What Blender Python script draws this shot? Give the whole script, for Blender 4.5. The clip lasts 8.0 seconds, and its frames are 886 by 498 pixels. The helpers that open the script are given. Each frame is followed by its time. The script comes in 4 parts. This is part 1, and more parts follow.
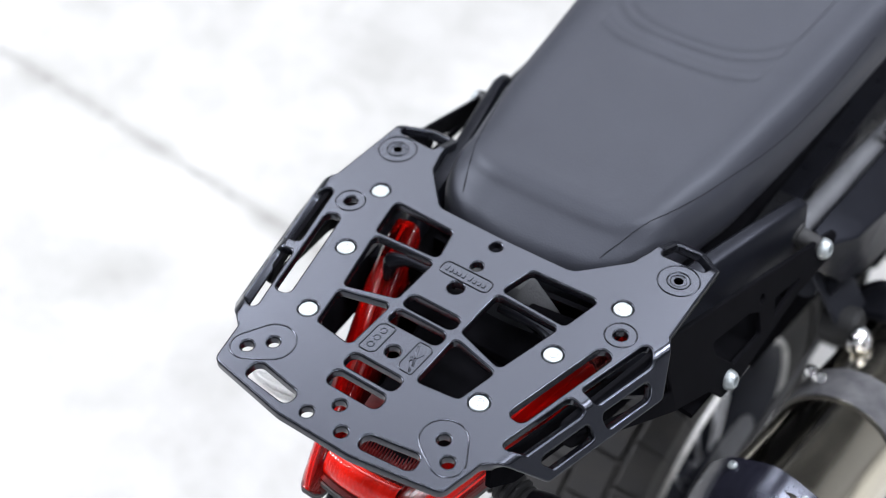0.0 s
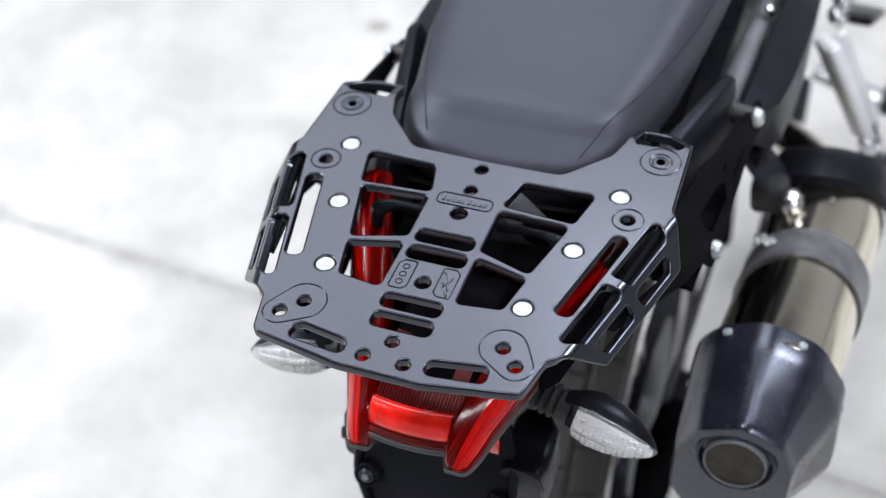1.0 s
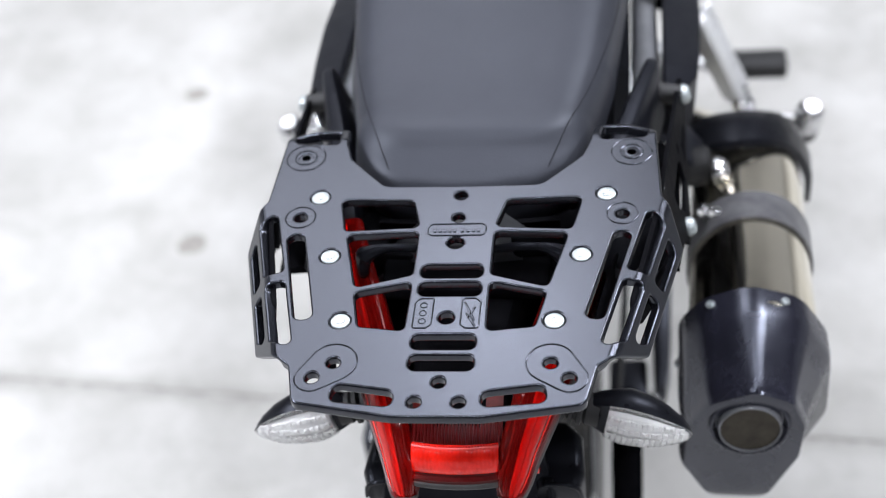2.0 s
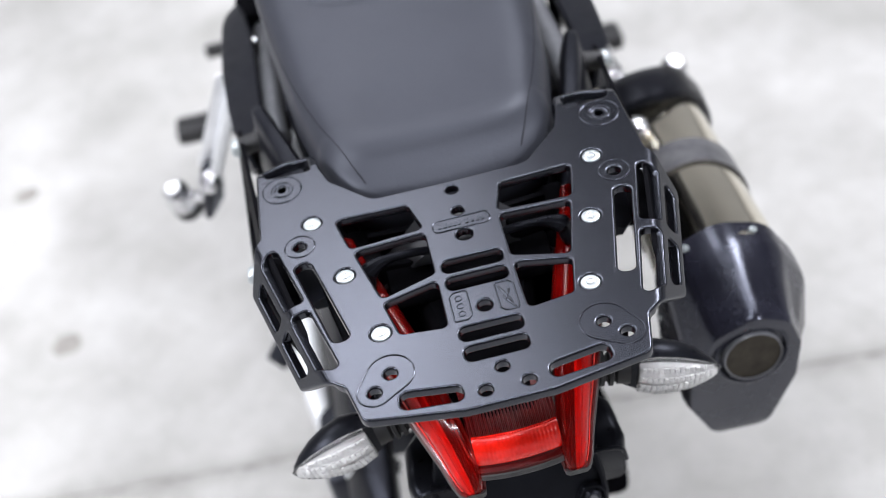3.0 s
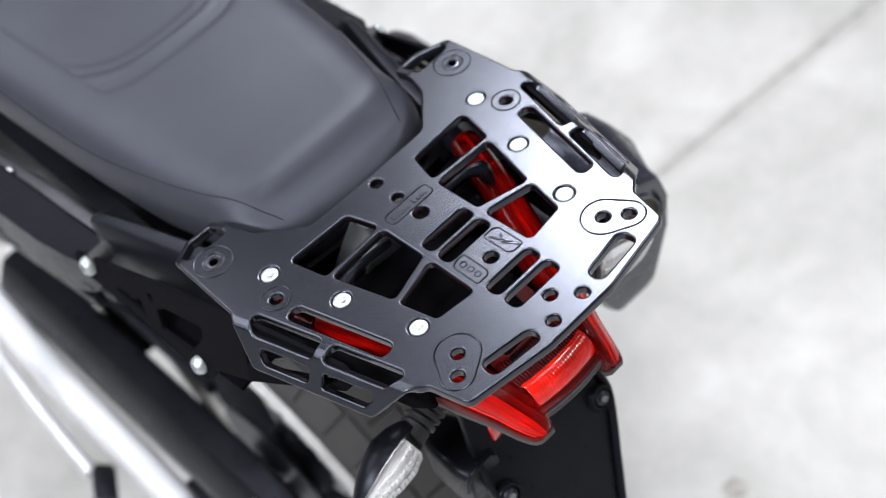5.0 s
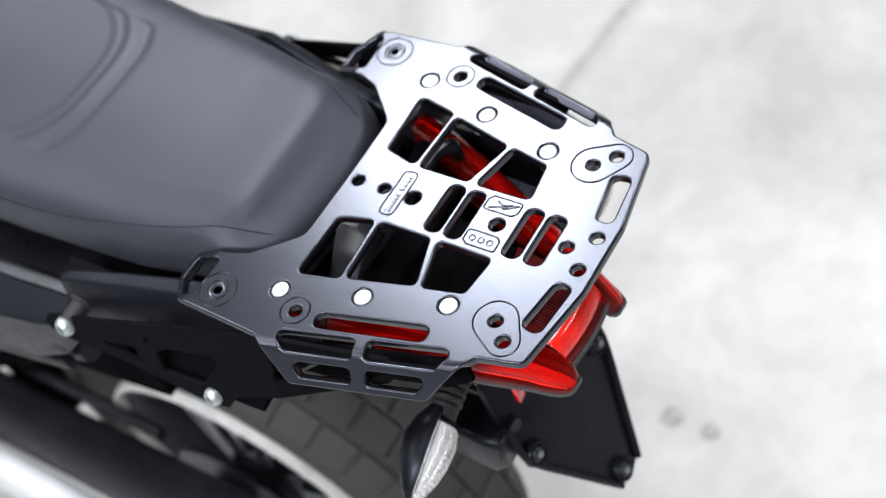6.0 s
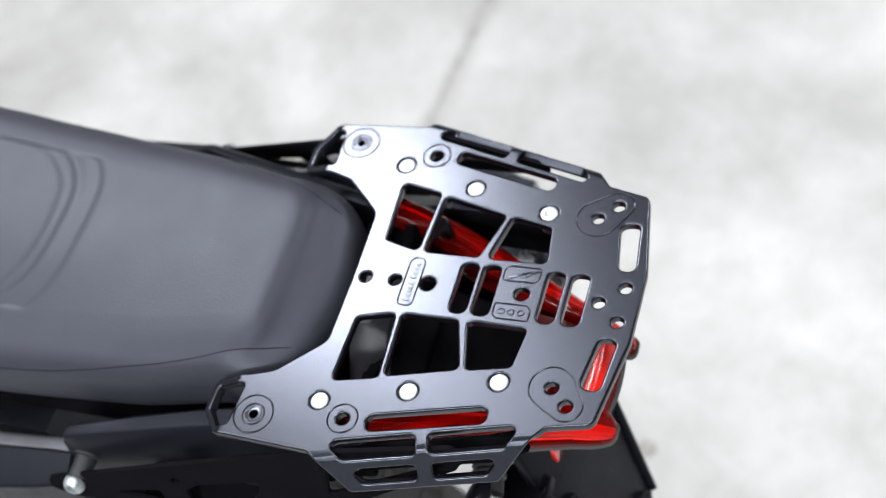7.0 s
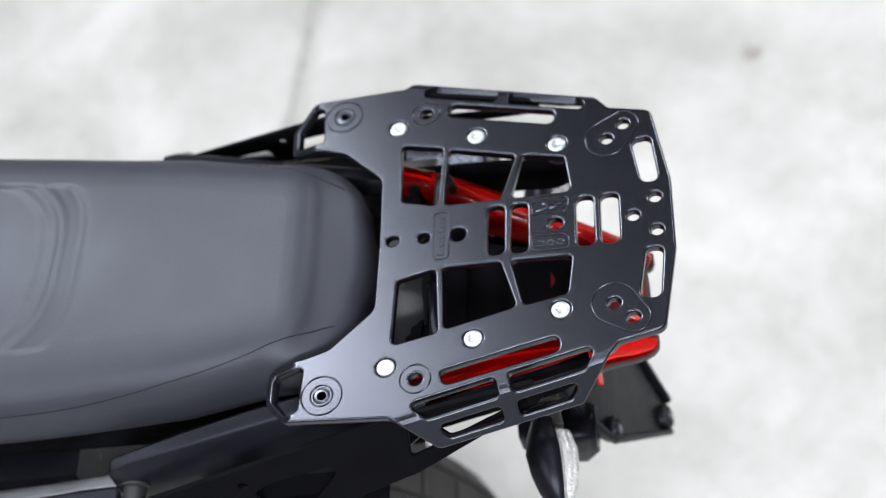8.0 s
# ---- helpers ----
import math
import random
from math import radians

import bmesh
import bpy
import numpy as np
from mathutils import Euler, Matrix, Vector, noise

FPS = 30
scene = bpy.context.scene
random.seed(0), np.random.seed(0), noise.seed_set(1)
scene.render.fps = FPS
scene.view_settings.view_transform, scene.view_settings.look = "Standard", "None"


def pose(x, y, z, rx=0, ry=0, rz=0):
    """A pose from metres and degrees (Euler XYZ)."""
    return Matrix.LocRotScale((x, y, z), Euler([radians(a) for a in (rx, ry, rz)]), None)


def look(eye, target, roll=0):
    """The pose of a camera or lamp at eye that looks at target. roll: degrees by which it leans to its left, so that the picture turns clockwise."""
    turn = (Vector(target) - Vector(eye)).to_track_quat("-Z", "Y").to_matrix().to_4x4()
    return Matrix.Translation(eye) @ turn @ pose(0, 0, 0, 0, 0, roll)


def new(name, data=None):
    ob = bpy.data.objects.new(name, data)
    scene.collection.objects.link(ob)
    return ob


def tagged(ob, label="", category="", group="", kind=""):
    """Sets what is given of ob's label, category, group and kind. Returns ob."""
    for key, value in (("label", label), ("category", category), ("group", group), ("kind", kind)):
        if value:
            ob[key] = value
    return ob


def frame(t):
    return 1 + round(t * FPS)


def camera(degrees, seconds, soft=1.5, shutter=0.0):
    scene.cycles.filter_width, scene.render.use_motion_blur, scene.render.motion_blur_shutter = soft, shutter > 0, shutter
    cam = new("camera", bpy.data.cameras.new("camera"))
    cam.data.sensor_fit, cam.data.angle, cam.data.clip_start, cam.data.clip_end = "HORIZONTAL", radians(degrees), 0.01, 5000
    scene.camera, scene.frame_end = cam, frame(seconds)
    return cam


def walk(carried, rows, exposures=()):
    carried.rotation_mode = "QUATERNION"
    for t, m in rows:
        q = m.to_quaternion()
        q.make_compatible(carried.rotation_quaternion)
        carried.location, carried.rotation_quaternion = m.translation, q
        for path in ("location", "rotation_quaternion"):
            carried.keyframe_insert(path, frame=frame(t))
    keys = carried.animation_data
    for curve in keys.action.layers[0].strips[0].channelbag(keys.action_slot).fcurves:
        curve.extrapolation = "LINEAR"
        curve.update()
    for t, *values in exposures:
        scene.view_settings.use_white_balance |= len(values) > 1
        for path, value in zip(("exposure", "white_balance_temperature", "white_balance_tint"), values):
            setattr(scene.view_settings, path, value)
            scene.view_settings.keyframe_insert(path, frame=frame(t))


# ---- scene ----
# World axes: x to the machine's right, y to its front, z up. H is the height of the rack's top face.
H = 1.03
PATH = [
    (0, (0.3971, -0.4713, 1.7335), (-0.0295, 0.1000, 1.0323), -1.08),
    (0.5, (0.3348, -0.5505, 1.7232), (-0.0156, 0.0796, 1.0303), -2.14),
    (1, (0.2792, -0.6024, 1.7082), (-0.0061, 0.0544, 1.0102), -4.49),
    (1.5, (0.2028, -0.6256, 1.7026), (-0.0065, 0.0602, 1.0056), -6.16),
    (1.7, (0.1730, -0.6266, 1.7045), (-0.0084, 0.0698, 1.0102), -7.04),
    (2.8, (-0.0021, -0.6441, 1.7005), (-0.0172, 0.0883, 1.0197), -11.75),
    (3, (-0.0363, -0.6471, 1.6989), (-0.0177, 0.0814, 1.0141), -12.83),
    (3.5, (-0.1145, -0.6335, 1.7010), (-0.0033, 0.0740, 1.0031), -14.99),
    (4, (-0.1658, -0.6011, 1.7129), (0.0157, 0.0807, 1.0042), -17.60),
    (4.2, (-0.1903, -0.5916, 1.7222), (0.0237, 0.0745, 1.0076), -18.11),
    (5.5, (-0.4078, -0.5009, 1.7530), (-0.0305, 0.0435, 1.0038), -21.45),
    (6, (-0.4410, -0.4490, 1.7805), (-0.0243, 0.0379, 1.0129), -23.06),
    (6.5, (-0.4614, -0.3729, 1.8135), (0.0076, 0.0516, 1.0390), -23.46),
    (7, (-0.4931, -0.2974, 1.8392), (0.0153, 0.0604, 1.0558), -23.03),
    (7.5, (-0.5338, -0.2004, 1.8561), (-0.0055, 0.0841, 1.0561), -23.13),
    (8, (-0.5651, -0.1247, 1.8617), (-0.0236, 0.0821, 1.0468), -23.33),
]
EXPO = [(0, 0.02, 6350, 15), (1.0, -0.01, 6350, 15), (1.7, 0.0, 6350, 15), (2.8, 0.02, 6450, 16), (4.0, 0.03, 6450, 16), (5.5, 0.01, 6500, 14), (7.0, -0.02, 6500, 13), (8, -0.05, 6500, 13)]
cam = camera(36.5, 8.0, soft=0.5)
cam.data.dof.use_dof, cam.data.dof.focus_distance, cam.data.dof.aperture_fstop = True, 0.93, 4.4
walk(cam, [(t, look(eye, target, roll)) for t, eye, target, roll in PATH], EXPO)

# ---- light: a closed white workshop under ceiling panels, with unseen fill panels added ----
world = bpy.data.worlds.new("world")
scene.world = world
world.use_nodes = True
world.node_tree.nodes["Background"].inputs[0].default_value = (0.8, 0.86, 1.0, 1)
world.node_tree.nodes["Background"].inputs[1].default_value = 0.05
CEIL = 3.3
LAMPS = [  # x, y, length along x, length along y, watts, drop under the ceiling
    (1.54, 1.50, 0.68, 0.74, 98, 0.06),
    (1.00, 0.88, 0.36, 0.56, 7, 0.06),
    (-0.26, 1.92, 0.44, 0.42, 9, 0.16),
    (-1.08, 2.05, 2.64, 2.1, 66, 0.06),
    (-1.95, 1.42, 0.56, 0.66, 17, 0.16),
    # two unseen panels added for highlights on the silencer and the seat's rear
    (0.36, 0.40, 0.26, 0.9, 12, 0.06),
    (-0.25, -0.55, 0.9, 0.25, 24, 0.06),
    # two unseen fill panels added to brighten the floor and the machine's sides
    (-2.6, -0.3, 0.5, 1.6, 180, 0.06),
    (2.4, -1.6, 0.5, 1.4, 85, 0.06),
]


def lamp(x, y, sx, sy, watts, drop):
    data = bpy.data.lights.new("ceiling_or_fill_lamp", "AREA")
    data.shape, data.size, data.size_y, data.energy = "RECTANGLE", sx, sy, watts
    data.color = (0.92, 0.965, 1.0)
    ob = new("ceiling_or_fill_lamp", data)
    ob.matrix_world = pose(x, y, CEIL - drop)
    return ob


for row in LAMPS:
    lamp(*row)


# ---- materials ----
def mat(name, col, rough=0.5, metal=0.0, spec=0.5, tint=0.0, tscale=8.0, rvar=0.0, rscale=40.0, bump=0.0, bscale=600.0, bdist=0.0004,
        coat=0.0, glass=0.0, ior=1.45, voronoi=False, wear=None, detail=6.0, stint=(1, 1, 1)):
    """A surface with colour variation at one scale, gloss variation at another and a fine relief."""
    m = bpy.data.materials.new(name)
    m.use_nodes = True
    nt = m.node_tree
    b = nt.nodes["Principled BSDF"]
    b.inputs["Base Color"].default_value = (*col, 1)
    b.inputs["Roughness"].default_value = rough
    b.inputs["Metallic"].default_value = metal
    b.inputs["Specular IOR Level"].default_value = spec
    b.inputs["Specular Tint"].default_value = (*stint, 1)
    b.inputs["Coat Weight"].default_value = coat
    b.inputs["Coat Roughness"].default_value = 0.06
    b.inputs["Transmission Weight"].default_value = glass
    b.inputs["IOR"].default_value = ior
    tc = nt.nodes.new("ShaderNodeTexCoord")

    def noise_node(scale, det=detail):
        n = nt.nodes.new("ShaderNodeTexNoise")
        n.inputs["Scale"].default_value = scale
        n.inputs["Detail"].default_value = det
        n.inputs["Roughness"].default_value = 0.6
        nt.links.new(tc.outputs["Object"], n.inputs["Vector"])
        return n

    if tint > 0 or wear:
        n = noise_node(tscale)
        ramp = nt.nodes.new("ShaderNodeValToRGB")
        ramp.color_ramp.elements[0].position, ramp.color_ramp.elements[1].position = 0.32, 0.68
        dark = wear or tuple(max(0, c * (1 - tint)) for c in col)
        ramp.color_ramp.elements[0].color = (*dark, 1)
        ramp.color_ramp.elements[1].color = (*(min(1, c * (1 + tint)) for c in col), 1)
        nt.links.new(n.outputs["Fac"], ramp.inputs["Fac"])
        nt.links.new(ramp.outputs["Color"], b.inputs["Base Color"])
    if rvar > 0:
        n = noise_node(rscale)
        mr = nt.nodes.new("ShaderNodeMapRange")
        mr.inputs["From Min"].default_value, mr.inputs["From Max"].default_value = 0.3, 0.7
        mr.inputs["To Min"].default_value, mr.inputs["To Max"].default_value = max(0.02, rough - rvar), rough + rvar
        nt.links.new(n.outputs["Fac"], mr.inputs["Value"])
        nt.links.new(mr.outputs["Result"], b.inputs["Roughness"])
    if bump > 0:
        if voronoi:
            n = nt.nodes.new("ShaderNodeTexVoronoi")
            n.inputs["Scale"].default_value = bscale
            nt.links.new(tc.outputs["Object"], n.inputs["Vector"])
            out = n.outputs["Distance"]
        else:
            out = noise_node(bscale, 3).outputs["Fac"]
        bp = nt.nodes.new("ShaderNodeBump")
        bp.inputs["Strength"].default_value = bump
        bp.inputs["Distance"].default_value = bdist
        nt.links.new(out, bp.inputs["Height"])
        nt.links.new(bp.outputs["Normal"], b.inputs["Normal"])
    return m


COOL = (0.78, 0.83, 1.0)
RACK = mat("black_powder_coat", (0.0032, 0.0034, 0.0046), 0.25, spec=0.92, tint=0.25, tscale=30, rvar=0.02, rscale=260, bump=0.10, bscale=1000, bdist=0.0001, stint=COOL)
BOLT_ZINC = mat("zinc_bolt", (0.42, 0.455, 0.462), 0.38, 0.7, tint=0.25, tscale=260, rvar=0.10, rscale=300, bump=0.5, bscale=1100, bdist=0.0003)
LEATHER = mat("black_vinyl", (0.0272, 0.0287, 0.0360), 0.47, spec=0.40, tint=0.07, tscale=14, rvar=0.025, rscale=40, bump=0.24, bscale=640, bdist=0.0003, voronoi=True, stint=(0.83, 0.88, 1.0))
SEAM = mat("seam_thread", (0.013, 0.0135, 0.017), 0.6, spec=0.1)
PLASTIC = mat("black_moulded_plastic", (0.0056, 0.0058, 0.0076), 0.33, spec=0.19, tint=0.25, tscale=20, rvar=0.08, rscale=60, bump=0.2, bscale=800, stint=COOL)
BRACKET = mat("matt_powder_coat", (0.0050, 0.0050, 0.0060), 0.45, spec=0.004, tint=0.10, tscale=30, rvar=0.03, rscale=80, bump=0.15, bscale=700, bdist=0.0002)
INNER = mat("matt_black_plastic", (0.0045, 0.0045, 0.0054), 0.48, spec=0.0, tint=0.3, tscale=30, bump=0.2, bscale=600)
SIDE = mat("satin_black_plastic", (0.0062, 0.0066, 0.0092), 0.38, spec=0.22, tint=0.2, tscale=20, rvar=0.06, rscale=60, bump=0.2, bscale=900, stint=COOL)
GRAINED = mat("grained_plastic", (0.019, 0.020, 0.023), 0.45, tint=0.10, tscale=60, bump=0.35, bscale=520, bdist=0.0004, voronoi=True)
SATIN = mat("satin_black_metal", (0.014, 0.0145, 0.018), 0.38, 0.2, tint=0.2, tscale=25, rvar=0.06, rscale=80, stint=COOL)
CAPMAT = mat("black_end_cap", (0.011, 0.011, 0.017), 0.25, spec=0.65, tint=0.3, tscale=18, rvar=0.07, rscale=35, bump=0.1, bscale=500, stint=COOL)
STEEL = mat("brushed_steel", (0.84, 0.78, 0.64), 0.14, 1.0, tint=0.05, tscale=9, rvar=0.03, rscale=30)
STRAP = mat("dark_strap", (0.060, 0.060, 0.066), 0.40, 0.3, tint=0.3, tscale=40, wear=(0.16, 0.16, 0.165))
ALLOY = mat("cast_alloy", (0.72, 0.73, 0.75), 0.36, 0.75, tint=0.12, tscale=20, rvar=0.1, rscale=50, bump=0.2, bscale=500)
WHITE_ALLOY = mat("pale_painted_alloy", (0.70, 0.71, 0.72), 0.4, 0.2, tint=0.06, tscale=10, rvar=0.08, rscale=30)
CHROME = mat("polished_steel", (0.72, 0.72, 0.73), 0.24, 1.0, rvar=0.06, rscale=60)
TYRE = mat("tyre_rubber", (0.027, 0.0265, 0.027), 0.7, tint=0.15, tscale=28, bump=0.4, bscale=300, bdist=0.0006, wear=(0.042, 0.039, 0.036))
RIM = mat("pale_rim", (0.72, 0.71, 0.685), 0.42, 0.1, tint=0.2, tscale=25)
RUBBER = mat("black_rubber", (0.02, 0.02, 0.021), 0.6, tint=0.2, tscale=40, bump=0.3, bscale=300)
LENS_RED = mat("red_lens", (0.56, 0.008, 0.005), 0.13, glass=0.85, ior=1.22, spec=0.5, coat=0.08)
BRIGHT_RED = mat("bright_red_lens", (0.84, 0.013, 0.005), 0.16, spec=0.4, coat=0.9, tint=0.40, tscale=45)
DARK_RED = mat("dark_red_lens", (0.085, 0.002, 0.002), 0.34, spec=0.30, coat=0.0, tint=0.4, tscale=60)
REFLECT = mat("reflector", (0.62, 0.040, 0.017), 0.35, 0.0, bump=0.3, bscale=160, bdist=0.001)
RED_DEEP = mat("deep_red_plastic", (0.52, 0.008, 0.005), 0.12, coat=0.5, tint=0.2, tscale=40)
LENS_CLEAR = mat("clear_lens", (0.99, 0.99, 0.99), 0.04, glass=0.93, ior=1.16)
CHROMED = mat("chromed_reflector", (0.70, 0.70, 0.69), 0.2, 0.25, bump=0.3, bscale=500, bdist=0.0008)
SEAL = mat("grey_seal", (0.055, 0.054, 0.054), 0.6, tint=0.2, tscale=60)
WARM = mat("heat_tinted_steel", (0.055, 0.048, 0.038), 0.5, 0.8, tint=0.5, tscale=30)
RAILMAT = mat("grey_frame_tube", (0.20, 0.205, 0.22), 0.36, 0.35, tint=0.15, tscale=20, rvar=0.06, rscale=60)
WALL = mat("grey_wall_paint", (0.72, 0.725, 0.735), 0.8, tint=0.04, tscale=1.5, bump=0.1, bscale=60)
LAMPMAT = mat("lamp_diffuser", (0.9, 0.9, 0.9), 0.5)
TRIM = mat("lamp_frame", (0.75, 0.75, 0.75), 0.5, tint=0.03)


def concrete():
    m = mat("polished_concrete", (0.577, 0.568, 0.549), 0.55)
    nt = m.node_tree
    b = nt.nodes["Principled BSDF"]
    tc = [n for n in nt.nodes if n.bl_idname == "ShaderNodeTexCoord"][0]
    col = None
    for scale, lo, hi, dark, amount, det in ((2.2, 0.36, 0.66, (0.76, 0.76, 0.75), 1.0, 5), (7.0, 0.30, 0.62, (0.80, 0.795, 0.78), 0.9, 8),
                                             (30.0, 0.30, 0.55, (0.93, 0.93, 0.92), 0.8, 6), (160.0, 0.25, 0.6, (0.93, 0.93, 0.93), 0.7, 3)):
        n = nt.nodes.new("ShaderNodeTexNoise")
        n.inputs["Scale"].default_value, n.inputs["Detail"].default_value, n.inputs["Roughness"].default_value = scale, det, 0.62
        n.inputs["Distortion"].default_value = 0.4
        nt.links.new(tc.outputs["Object"], n.inputs["Vector"])
        ramp = nt.nodes.new("ShaderNodeValToRGB")
        ramp.color_ramp.elements[0].position, ramp.color_ramp.elements[1].position = lo, hi
        ramp.color_ramp.elements[0].color, ramp.color_ramp.elements[1].color = (*dark, 1), (1, 1, 1, 1)
        nt.links.new(n.outputs["Fac"], ramp.inputs["Fac"])
        mix = nt.nodes.new("ShaderNodeMix")
        mix.data_type, mix.blend_type = "RGBA", "MULTIPLY"
        mix.inputs[0].default_value = amount
        if col is None:
            mix.inputs[6].default_value = (0.577, 0.568, 0.549, 1)
        else:
            nt.links.new(col, mix.inputs[6])
        nt.links.new(ramp.outputs["Color"], mix.inputs[7])
        col = mix.outputs[2]
    # dirt that has gathered along the joint
    sep = nt.nodes.new("ShaderNodeSeparateXYZ")
    nt.links.new(tc.outputs["Object"], sep.inputs[0])

    def op(kind, u, v):
        q = nt.nodes.new("ShaderNodeMath")
        q.operation = kind
        for k, w in enumerate((u, v)):
            if isinstance(w, float):
                q.inputs[k].default_value = w
            elif w is not None:
                nt.links.new(w, q.inputs[k])
        return q.outputs[0]

    d = op("ABSOLUTE", op("ADD", op("ADD", sep.outputs[1], op("MULTIPLY", sep.outputs[0], 0.085)), -0.735), None)
    n = nt.nodes.new("ShaderNodeTexNoise")
    n.inputs["Scale"].default_value, n.inputs["Detail"].default_value = 9, 5
    nt.links.new(tc.outputs["Object"], n.inputs["Vector"])
    d = op("ADD", d, op("MULTIPLY", op("ADD", n.outputs["Fac"], -0.5), -0.04))
    ramp = nt.nodes.new("ShaderNodeValToRGB")
    ramp.color_ramp.elements[0].position, ramp.color_ramp.elements[1].position = 0.0, 0.035
    ramp.color_ramp.elements[0].color, ramp.color_ramp.elements[1].color = (0.76, 0.755, 0.74, 1), (1, 1, 1, 1)
    nt.links.new(d, ramp.inputs["Fac"])
    mix = nt.nodes.new("ShaderNodeMix")
    mix.data_type, mix.blend_type = "RGBA", "MULTIPLY"
    mix.inputs[0].default_value = 1.0
    nt.links.new(col, mix.inputs[6])
    nt.links.new(ramp.outputs["Color"], mix.inputs[7])
    nt.links.new(mix.outputs[2], b.inputs["Base Color"])
    n = nt.nodes.new("ShaderNodeTexNoise")
    n.inputs["Scale"].default_value, n.inputs["Detail"].default_value = 90, 6
    nt.links.new(tc.outputs["Object"], n.inputs["Vector"])
    bp = nt.nodes.new("ShaderNodeBump")
    bp.inputs["Strength"].default_value, bp.inputs["Distance"].default_value = 0.25, 0.002
    nt.links.new(n.outputs["Fac"], bp.inputs["Height"])
    nt.links.new(bp.outputs["Normal"], b.inputs["Normal"])
    return m


CEILING = mat("dark_ceiling_paint", (0.030, 0.031, 0.034), 0.8, tint=0.04, tscale=1.5, bump=0.1, bscale=60)
CONCRETE = concrete()
JOINT = mat("joint_filler", (0.340, 0.332, 0.315), 0.8, tint=0.3, tscale=30, bump=0.4, bscale=120, bdist=0.002)
STAIN = mat("oil_spot", (0.30, 0.285, 0.26), 0.6, tint=0.35, tscale=60)


# ---- mesh helpers ----
def V(x, y, z):
    """A place given by its height over the rack's top face."""
    return Vector((x, y, H + z))


def part(name, bm, material, parent=None, label="", smooth=35, keep=False):
    """One mesh object under a thing or under a part."""
    if isinstance(bm, bpy.types.Mesh):
        me = bm
        me.name = name
    else:
        me = bpy.data.meshes.new(name)
        bmesh.ops.recalc_face_normals(bm, faces=bm.faces)
        if smooth:
            for f in bm.faces:
                f.smooth = f.smooth if keep else True
            for e in bm.edges:
                if len(e.link_faces) == 2 and e.calc_face_angle(0) > radians(smooth):
                    e.smooth = False
        bm.to_mesh(me)
        bm.free()
    if not me.materials:
        me.materials.append(material)
    ob = new(name, me)
    if parent:
        join(ob, parent)
    return tagged(ob, label)


def join(ob, parent):
    bpy.context.view_layer.update()
    ob.parent = parent
    ob.matrix_parent_inverse = parent.matrix_world.inverted()
    return ob


def rpoly(pts, r, n=5):
    """A polygon with its corners rounded by the radius r (or one radius a corner)."""
    out, k = [], len(pts)
    for i in range(k):
        p, a, b = (Vector((*pts[j % k], 0)) for j in (i, i - 1, i + 1))
        rad = r[i] if isinstance(r, (list, tuple)) else r
        u, v = (a - p), (b - p)
        lu, lv = u.length, v.length
        u, v = u / lu, v / lv
        half = u.angle(v) / 2
        if rad <= 0 or half > 1.53:
            out.append((p.x, p.y))
            continue
        cut = min(rad / math.tan(half), 0.48 * lu, 0.48 * lv)
        rr = cut * math.tan(half)
        c = p + (u + v).normalized() * (rr / math.sin(half))
        s, e = p + u * cut - c, p + v * cut - c
        a0, a1 = math.atan2(s.y, s.x), math.atan2(e.y, e.x)
        d = (a1 - a0 + math.pi) % (2 * math.pi) - math.pi
        for j in range(n + 1):
            t = a0 + d * j / n
            out.append((c.x + rr * math.cos(t), c.y + rr * math.sin(t)))
    return out


def circle(x, y, r, n=24):
    return [(x + r * math.cos(2 * math.pi * i / n), y + r * math.sin(2 * math.pi * i / n)) for i in range(n)]


def sheet(loops, thick, bevel=0.0006, res=2):
    """A flat plate in x, y with rounded edges and holes; its top lies at z = 0."""
    cu = bpy.data.curves.new("sheet", "CURVE")
    cu.dimensions, cu.fill_mode = "2D", "BOTH"
    cu.extrude, cu.bevel_depth, cu.bevel_resolution, cu.offset = thick / 2 - bevel, bevel, res, -bevel
    for loop in loops:
        s = cu.splines.new("POLY")
        s.points.add(len(loop) - 1)
        for q, (x, y) in zip(s.points, loop):
            q.co = (x, y, 0, 1)
        s.use_cyclic_u = True
    ob = bpy.data.objects.new("sheet", cu)
    scene.collection.objects.link(ob)
    dg = bpy.context.evaluated_depsgraph_get()
    me = bpy.data.meshes.new_from_object(ob.evaluated_get(dg))
    bpy.data.objects.remove(ob)
    bm = bmesh.new()
    bm.from_mesh(me)
    bpy.data.meshes.remove(me)
    bmesh.ops.remove_doubles(bm, verts=bm.verts, dist=1e-5)
    bmesh.ops.translate(bm, verts=bm.verts, vec=(0, 0, -thick / 2))
    bm.normal_update()
    for f in bm.faces:
        f.smooth = abs(f.normal.z) < 0.999
    return bm


def place(bm, m):
    bmesh.ops.transform(bm, verts=bm.verts, matrix=m)
    return bm


def rings(loops, caps=True, closed=True):
    """A skin over rings of points that all have the same count."""
    bm = bmesh.new()
    rows = [[bm.verts.new(p) for p in loop] for loop in loops]
    n = len(rows[0])
    for a, b in zip(rows, rows[1:]):
        for i in range(n if closed else n - 1):
            j = (i + 1) % n
            bm.faces.new((a[i], a[j], b[j], b[i]))
    if caps:
        bm.faces.new(rows[0])
        bm.faces.new(rows[-1])
    return bm


def axes(d):
    d = Vector(d).normalized()
    u = d.cross(Vector((0, 0, 1)))
    if u.length < 0.05:
        u = d.cross(Vector((0, 1, 0)))
    u.normalize()
    return d, u, d.cross(u).normalized()


